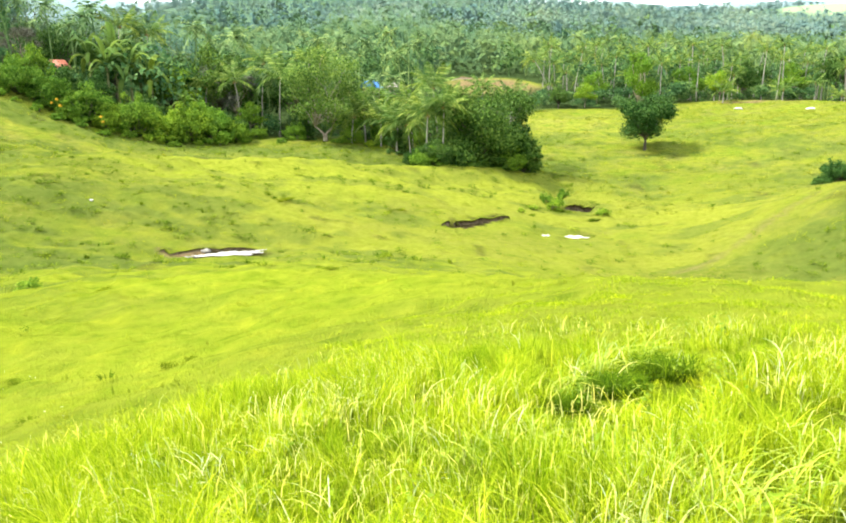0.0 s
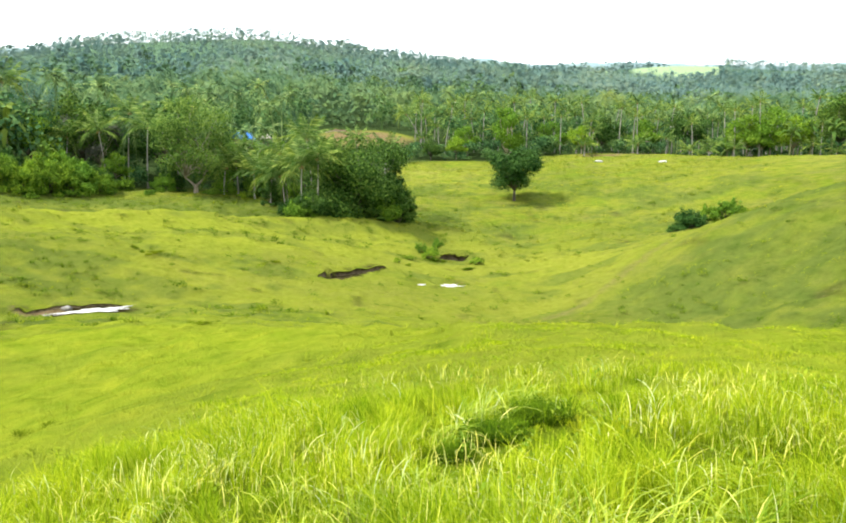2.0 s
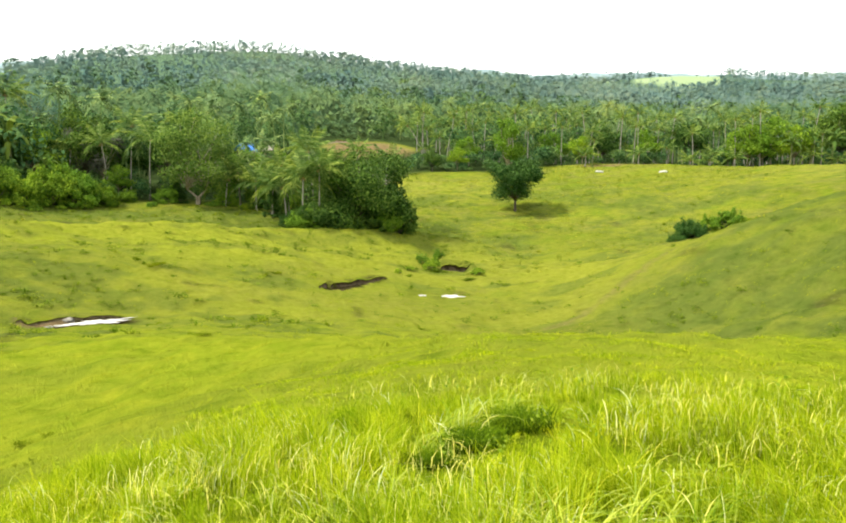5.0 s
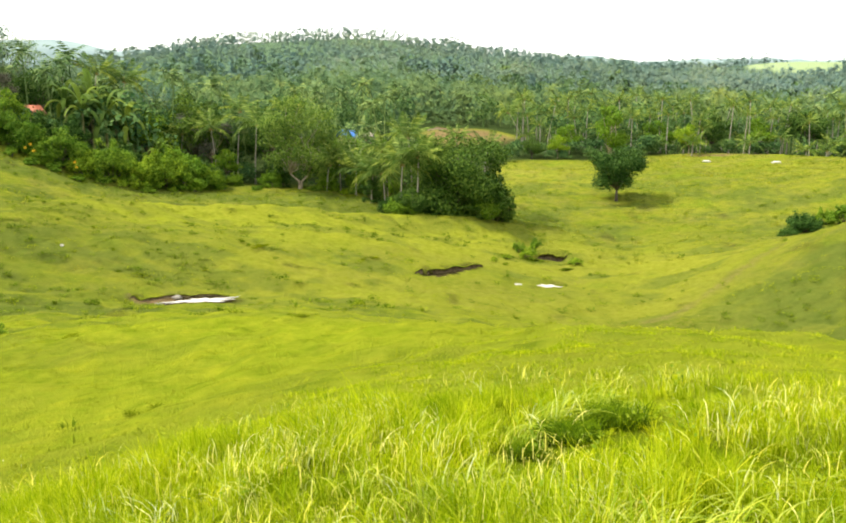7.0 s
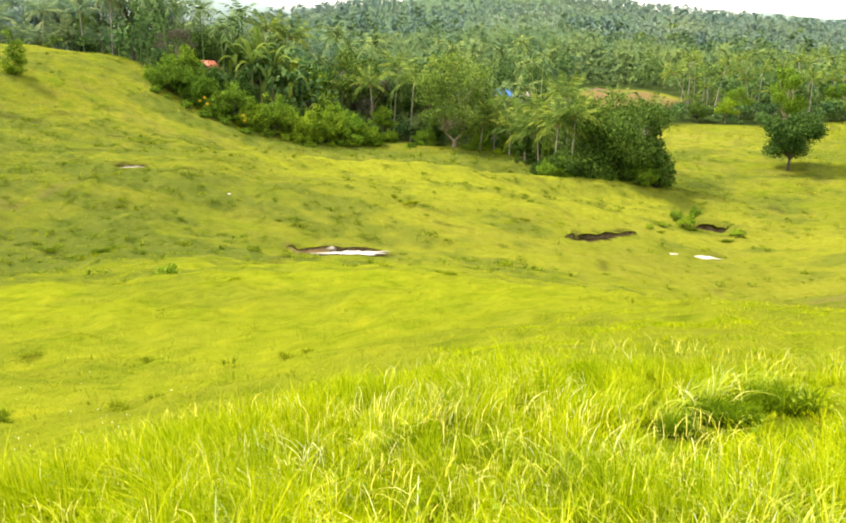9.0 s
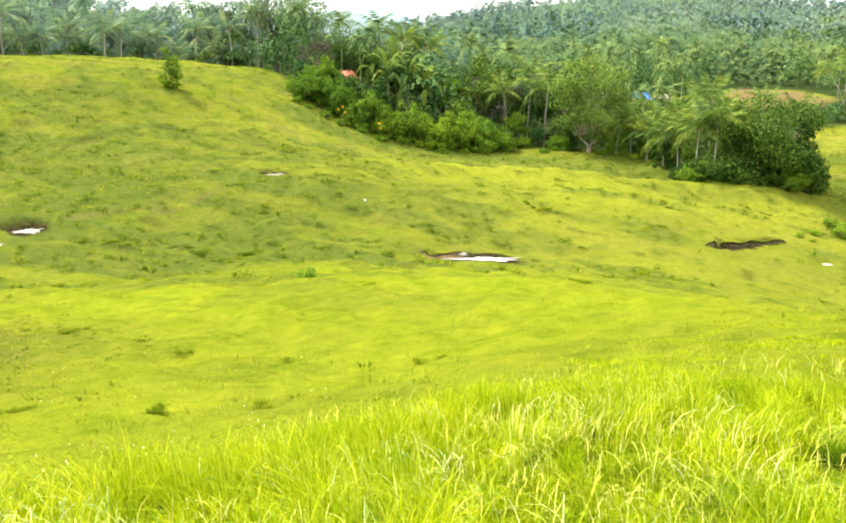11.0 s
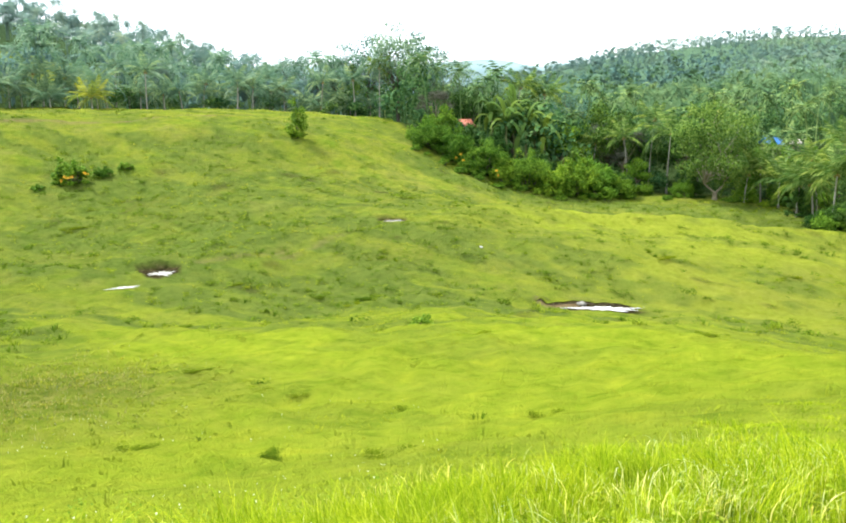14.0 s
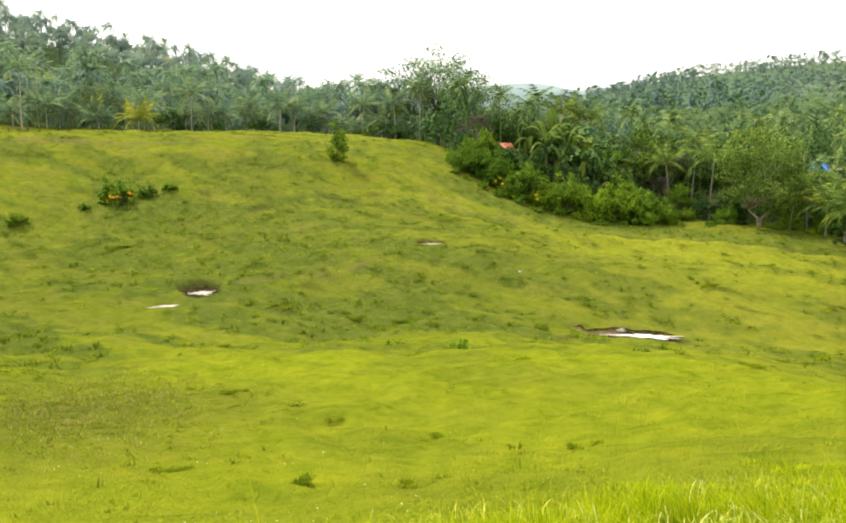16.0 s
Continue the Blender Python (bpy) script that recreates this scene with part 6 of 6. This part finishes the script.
def herbs():
    r = np.random.default_rng(25)
    x, y = sprinkle(r, 260, (-60, 46), (2.0, 12), 0.7)
    keep = value_noise(x, y, 1.1, 1) > 0.45
    x, y = x[keep], y[keep]
    protos = []
    for k in range(4):
        v, t = leaves(np.random.default_rng(80 + k), [(0, 0, 0.28, 0.16, 0.7), (0.1, 0.05, 0.2, 0.14, 0.7)], 14, 0.022, up=1.4, narrow=0.7)
        protos.append((np.maximum(v, [-9, -9, 0.02]), np.zeros((0, 4), int), t))
    scatter("meadow_herbs", protos, x, y, 0.7 + 0.6 * r.random(len(x)), HERB, "small round-leaved herbs among the grass", "herbs", r, 0.0)


def white_flowers():
    r = np.random.default_rng(26)
    x, y = sprinkle(r, 230, (-62, -26), (7, 28), 1.1)
    keep = value_noise(x, y, 4, 5) > 0.4
    x, y = x[keep], y[keep]
    protos = []
    for k in range(3):
        s = Shape()
        s.tube([(0, 0, 0), (0.01, 0, 0.15), (0.03, 0.01, 0.3)], [0.002, 0.001, 0.001], 3, False)
        v, t = leaves(np.random.default_rng(90 + k), [(0.03, 0.01, 0.32, 0.03, 0.8)], 9, 0.030, up=1.0, narrow=0.8)
        s.add(v, (), t)
        protos.append(s.arrays())
    d = np.hypot(x, y)
    scatter("white_flowers", protos, x, y, 0.17 + 0.20 * r.random(len(x)) ** 1.5 + 0.03 * (d < tall_edge(np.degrees(np.arctan2(x, y)))), PETAL, "tiny white flowers dotted through the grass", "flowers", r, 0.0)


seed_heads()
arching_blades()
broad_blades()
dry_stems()
herbs()
white_flowers()


# ---- loose things on the land ----
def tussock(at, label, seed, width, height, count):
    r = np.random.default_rng(seed)
    root = new("grass_tussock")
    a, q = r.random(count) * 6.283, width * 0.5 * r.random(count) ** 0.7
    x0, y0 = at
    x, y = x0 + q * np.cos(a), y0 + q * np.sin(a)
    v, qd, t, m = blades(r, x, y, height * (0.6 + 0.5 * r.random(count)), 0.008 + 0.008 * r.random(count), 0.5 + 0.8 * r.random(count), 4)
    z0 = ground_at(x0, y0)
    part("foliage", mesh_of("foliage", v - [x0, y0, z0], qd, t, SEDGE_SHADE, False), root)
    crown = Shape().tube([(0, 0, -0.1), (0, 0, -0.01), (0, 0, 0.03)], [width * 0.3, width * 0.25, width * 0.1], 10)
    part("root_crown", crown.mesh("root_crown", BARK_DARK), root)
    root.location = (x0, y0, z0)
    return tagged(root, label, "grass tussock", "sedge tussocks")


for k, (b_, d_, w_, h_, c_) in enumerate(SEDGES):
    tussock(spot(b_, d_), "sedge tussock coloured dark for a shaded hollow in paler grass", 40 + k, w_, h_, c_)


def grass_tuft(seed, spread, height, count):
    r = np.random.default_rng(seed)
    root = new("grass_tuft")
    hub = r.normal(size=(7, 2)) * spread * np.array([0.3, 0.2])
    k = r.integers(0, 7, count)
    a, q = r.random(count) * 6.283, r.random(count) ** 0.6 * spread * 0.16
    x, y = hub[k, 0] + q * np.cos(a), hub[k, 1] + q * np.sin(a)
    v, qd, t, m = blades(r, x, y, height * (0.5 + 0.6 * r.random(count)), 0.007 + 0.008 * r.random(count), 0.4 + 0.9 * r.random(count), 2, a, 0.0)
    part("foliage", mesh_of("foliage", v, qd, t, SEDGE, False), root)
    return root


TUFTS = [(-17.8, 22.3, 0.9), (-29.4, 17.1, 1.1), (-28.8, 24.5, 1.0), (-48.2, 21.7, 0.9), (-38.8, 18.3, 0.8), (-32.9, 29.4, 0.7), (-43.2, 32.9, 0.9), (-22.4, 38.9, 1.2), (-39.3, 29.0, 1.0), (-45.7, 35.7, 1.0),
         (-36.0, 28.2, 0.8), (-44.5, 53.9, 1.2), (-35.9, 65.8, 1.6), (-33.6, 61.7, 1.8), (-30.8, 62.7, 1.7), (-40.0, 67.6, 1.3), (-34.7, 63.5, 1.5), (-32.0, 60.0, 1.5), (-10.1, 79.9, 1.8), (-11.3, 82.1, 1.5), (-2.2, 82.0, 2.2),
         (10.3, 97.3, 2.0), (12.5, 95.5, 2.0), (7.8, 91.6, 1.4), (-10.0, 64.6, 1.2), (-7.4, 40.2, 1.0), (-51.0, 88.2, 2.2), (-30.4, 74.1, 1.8), (-19.2, 73.5, 1.4)]
first = grass_tuft(70, 1.3, 0.17, 1200)
x_, y_ = spot(*TUFTS[0][:2])
first.location = (x_, y_, ground_at(x_, y_) - 0.03)
tagged(first, "dark green tuft of coarse grass in the pasture", "grass tuft", "coarse grass tufts")
for k, (b_, d_, s_) in enumerate(TUFTS[1:]):
    again(first, b_, d_, s_, k * 47, 0.03, s_ * 0.85)
bright = plant_shrub("shrub", 77, spot(-27.2, 44.4), "low bright green bush in the valley", height=0.8, spread=1.6, leaf=LEAF_LIGHT, count=900, size=0.07, clumps=8)


bank_bush = plant_shrub("shrub", 78, spot(9.6, 97.6), "bright green bush beside the undercut stream bank", group="bushes on the stream bank", height=1.5, spread=2.6, leaf=LEAF_LIGHT, count=1300, size=0.09, clumps=9)
for b_, d_, s_, t_, h_ in ((13.0, 97.0, 0.75, 40, 0.5), (9.0, 99.2, 0.7, 100, 0.8), (10.2, 102.6, 0.7, 220, 0.8), (8.0, 95.0, 0.5, 300, 0.45), (10.0, 102.5, 0.45, 10, 1.1), (7.2, 92.5, 0.4, 60, 0.4)):
    again(bank_bush, b_, d_, s_, t_, 0.05, h_)


def earth_bank(path, height, label, seed, undercut=0.25, ragged=0.45, clay=None):
    """A crumbling clay face under a lip of turf, along a line of bearings and distances."""
    r = np.random.default_rng(seed)
    pts = np.array([spot(*p) for p in path])
    s = np.linspace(0, len(pts) - 1, 46)
    k = np.arange(len(pts))
    x, y = np.interp(s, k, pts[:, 0]), np.interp(s, k, pts[:, 1])
    away = np.c_[x, y] / np.hypot(x, y)[:, None]
    e = np.linspace(-1, 1, len(s))
    jag = np.convolve(r.normal(size=len(s) + 4), (0.15, 0.2, 0.3, 0.2, 0.15), "valid")
    h = height * (1 - np.abs(e) ** 2.6) ** 0.6 * np.clip(0.85 + ragged * jag, 0.3, 1.3) + 0.02
    deep = undercut * (0.5 + 0.8 * r.random(len(s))) * (h / height)
    base = ground(x, y)

    def row(back, up):
        p = np.c_[x, y] + away * np.broadcast_to(back, x.shape)[:, None]
        return np.c_[p, base + up]

    def sheet(rows):
        v = np.concatenate(rows)
        n = len(x)
        q = [(j * n + i, j * n + i + 1, (j + 1) * n + i + 1, (j + 1) * n + i) for j in range(len(rows) - 1) for i in range(n - 1)]
        return v, q

    mid = np.array([x.mean(), y.mean(), base.mean()])
    root = new("earth_bank")
    root.location = mid
    wob = r.normal(size=(2, len(s))) * 0.06
    face = Shape()
    v, q = sheet([row(-0.15, -0.25), row(0.0, 0.05 * h), row(deep * 0.7 + wob[0], 0.35 * h), row(deep + wob[1], 0.7 * h), row(deep * 0.5, 0.9 * h)])
    face.add(v - mid, q)
    part("clay_face", face.mesh("clay_face", clay or BANK_CLAY), root)
    turf = Shape()
    xb, yb = x + away[:, 0] * 1.8, y + away[:, 1] * 1.8
    v, q = sheet([row(deep * 0.5, 0.88 * h), row(-0.06, 0.84 * h), row(-0.05, 0.97 * h), row(0.25, 1.02 * h), row(0.9, 0.6 * h + 0.4 * (ground(xb, yb) - base)), row(1.8, ground(xb, yb) - base - 0.08)])
    turf.add(v - mid, q)
    part("turf_lip", turf.mesh("turf_lip", TURF), root)
    n = 260
    i = r.integers(2, len(s) - 2, n)
    bx, by = x[i] + r.normal(size=n) * 0.09, y[i] + away[i, 1] * 0.1 + r.random(n) * 0.25
    v, q, t, m = blades(r, bx, by, 0.06 + 0.14 * r.random(n), 0.02 + 0.03 * r.random(n), 0.4 + 0.8 * r.random(n), 2, -1.6 + r.normal(size=n) * 0.8, np.zeros(n))
    v[:, 2] += np.repeat(base[i] + 0.97 * h[i] - 0.04, m)
    part("grass_fringe", mesh_of("grass_fringe", v - mid, q, t, GRASS_ROUGH, False, np.repeat(r.random(n), m)), root)
    return tagged(root, label, "earth bank", "cut banks along the stream")


earth_bank([(1.4, 79.6), (2.5, 82.3), (3.9, 83.6), (5.3, 85.0), (6.4, 86.6)], 0.62, "dark clay stream bank crumbling under a lip of turf", 51)
earth_bank([(10.3, 97.8), (11.2, 97.6), (12.4, 99.8)], 1.0, "deep undercut hole in the brown stream bank beneath turf", 52, 0.6, 0.12)
earth_bank([(2.1, 262.0), (2.8, 264.0), (3.6, 263.0)], 0.9, "pale freshly dug earth along the top of a bare slope", 54, 0.05, 0.2, PALE_EARTH)
earth_bank([(-19.0, 65.9), (-17.4, 67.6), (-15.9, 68.1), (-13.5, 68.0), (-11.4, 68.2)], 0.26, "low crumbled clay bank behind the muddy wallow pool", 53, 0.1, 0.3, WALLOW_CLAY)


def boulder(at, label, size, seed):
    bm = bmesh.new()
    bmesh.ops.create_icosphere(bm, subdivisions=3, radius=1)
    off = Vector((seed * 3.1, 0.7, seed))
    for v in bm.verts:
        k = 1 + 0.35 * noise.noise(v.co * 1.3 + off) + 0.1 * noise.noise(v.co * 4 + off)
        v.co = Vector((v.co.x * size[0] * k, v.co.y * size[1] * k, v.co.z * size[2] * k))
    me = bpy.data.meshes.new("boulder")
    bm.to_mesh(me)
    bm.free()
    me.materials.append(MUD_STONE if "wallow" in label else STONE)
    for p in me.polygons:
        p.use_smooth = True
    ob = new("boulder", me)
    x, y = at
    ob.location = (x, y, ground_at(x, y) + size[2] * 0.25)
    return tagged(ob, label, "boulder", "pale stones")


boulder(spot(-22.8, 78), "small white stone lying on the slope", (0.18, 0.15, 0.13), 1)
boulder(spot(21.4, 170), "low pale limestone slab on the far meadow", (0.9, 0.6, 0.24), 2)
boulder(spot(25.7, 168), "low pale limestone slab on the far meadow", (0.95, 0.6, 0.24), 3)
boulder(spot(-15.6, 67.4), "grey stone bedded in the wallow bank", (0.42, 0.3, 0.26), 4)
boulder(spot(-16.9, 65.9), "pale stone at the muddy edge of the wallow", (0.30, 0.24, 0.10), 5)


def box(shape, x0, x1, y0, y1, z0, z1):
    v = [(x, y, z) for z in (z0, z1) for y in (y0, y1) for x in (x0, x1)]
    return shape.add(v, [(0, 2, 3, 1), (4, 5, 7, 6), (0, 1, 5, 4), (2, 6, 7, 3), (0, 4, 6, 2), (1, 3, 7, 5)])


def house(name, at, turn, wide, deep, wall_h, roof_h, roof, label):
    root = new(name)
    s = Shape()
    w, d = wide / 2, deep / 2
    # four walls with thickness, the front one split round its door and windows
    box(s, -w, w, d - 0.15, d, -0.8, wall_h)
    box(s, -w, -w + 0.15, -d, d - 0.15, -0.8, wall_h)
    box(s, w - 0.15, w, -d, d - 0.15, -0.8, wall_h)
    a, b = -w + 0.15, w - 0.15
    box(s, a, b, -d, -d + 0.15, -0.8, 0.0)
    box(s, a, b, -d, -d + 0.15, 2.05, wall_h)
    for x0, x1 in ((a, -w * 0.62), (-w * 0.2, -0.45), (0.45, w * 0.2), (w * 0.62, b)):
        box(s, x0, x1, -d, -d + 0.15, 0.0, 2.05)
    for x0, x1 in ((-w * 0.62, -w * 0.2), (w * 0.2, w * 0.62)):
        box(s, x0, x1, -d, -d + 0.15, 0.0, 0.9)
    part("wall", s.mesh("wall", WALL_WOOD, False), root)
    for sx in (1, -1):
        r = Shape()
        e = 0.5
        p = [(-w - e, sx * (d + e), wall_h - 0.22), (w + e, sx * (d + e), wall_h - 0.22), (w + e, 0, wall_h + roof_h), (-w - e, 0, wall_h + roof_h)]
        r.add(p + [(x, y, z + 0.05) for x, y, z in p], [(3, 2, 1, 0), (4, 5, 6, 7), (0, 1, 5, 4), (1, 2, 6, 5), (2, 3, 7, 6), (3, 0, 4, 7)])
        part("roof", r.mesh("roof", roof, False), root)
    dr = Shape()
    box(dr, -0.45, 0.45, -d + 0.03, -d + 0.09, 0.0, 2.05)
    part("door", dr.mesh("door", BARK_DARK, False), root)
    for x0, x1 in ((-w * 0.62, -w * 0.2), (w * 0.2, w * 0.62)):
        f = Shape()
        box(f, x0, x1, -d + 0.02, -d + 0.1, 0.9, 0.98)
        box(f, x0, x1, -d + 0.02, -d + 0.1, 1.97, 2.05)
        box(f, (x0 + x1) / 2 - 0.04, (x0 + x1) / 2 + 0.04, -d + 0.02, -d + 0.1, 0.98, 1.97)
        part("window_frame", f.mesh("window_frame", BARK_PALE, False), root)
    x, y = at
    root.matrix_basis = pose(x, y, ground_at(x, y) + 0.1, 0, 0, turn)
    return tagged(root, label, "house", "houses among the trees")


house("house", spot(-3.55, 200), 38, 3.0, 3.4, 3.0, 1.7, BLUE_SHEET, "small house with a bright blue sheet roof among trees")
house("house", spot(-1.8, 204), -30, 2.2, 2.6, 2.6, 0.9, WHITE_SHEET, "small house with a pale metal roof among trees")
house("hut", spot(-23.9, 143), 62, 1.9, 2.1, 2.2, 1.2, RED_SHEET, "little hut with a rusted orange roof behind banana plants")


def bench(at, turn, label):
    root = new("wooden_bench")
    for k in range(3):
        s = Shape()
        box(s, -1.7, 1.7, -0.26 + 0.18 * k, -0.1 + 0.18 * k, 0.52, 0.58)
        part("plank", s.mesh("plank", WALL_WOOD, False), root)
    for x in (-1.4, 1.4):
        for y in (-0.2, 0.2):
            s = Shape().tube([(x, y, -0.3), (x, y, 0.52)], [0.06, 0.05], 7)
            part("leg", s.mesh("leg", BARK_DARK), root)
    x, y = at
    root.matrix_basis = pose(x, y, ground_at(x, y), 0, 0, turn)
    return tagged(root, label, "bench")


bench(spot(-56.2, 141), 40, "long rough plank bench on the crest of the knoll")


def blooms(at, label, n, seed):
    r = np.random.default_rng(seed)
    root = new("flowering_weed")
    s, f = Shape(), []
    for k in range(n):
        a, q, h = r.random() * 6.283, 0.9 * r.random() ** 0.5, 1.0 + 1.2 * r.random()
        x, y = q * math.cos(a), q * math.sin(a)
        s.tube([(x * 0.3, y * 0.3, -0.1), (x * 0.7, y * 0.7, h * 0.6), (x, y, h)], [0.02, 0.014, 0.01], 4, False)
        f.append((x, y, h, 0.13, 0.7))
    part("stem", s.mesh("stem", LEAF_MID), root)
    for x, y, h, q, k in f:
        v, t = leaves(r, [(0, 0, 0, 0.16, 0.7)], 18, 0.14, up=1.0, narrow=0.8)
        o = part("flower", mesh_of("flower", v, None, t, YELLOW, False), root, "yellow-orange flower head")
        o.location = (x, y, h)
    x, y = at
    root.location = (x, y, ground_at(x, y))
    return tagged(root, label, "flowers", "yellow flowering weeds")


blooms(spot(-50.9, 101.4), "tall weed with yellow-orange flower heads on the knoll", 4, 1)
blooms(spot(-50.0, 101.6), "tall weed with yellow-orange flower heads on the knoll", 2, 2)
blooms(spot(-24.4, 121.5), "yellow-flowered weed at the foot of the shrubs", 2, 3)
blooms(spot(-21.9, 118.5), "yellow-flowered weed at the foot of the shrubs", 2, 4)
blooms(spot(-24.0, 121.0), "yellow-flowered weed at the foot of the shrubs", 3, 5)
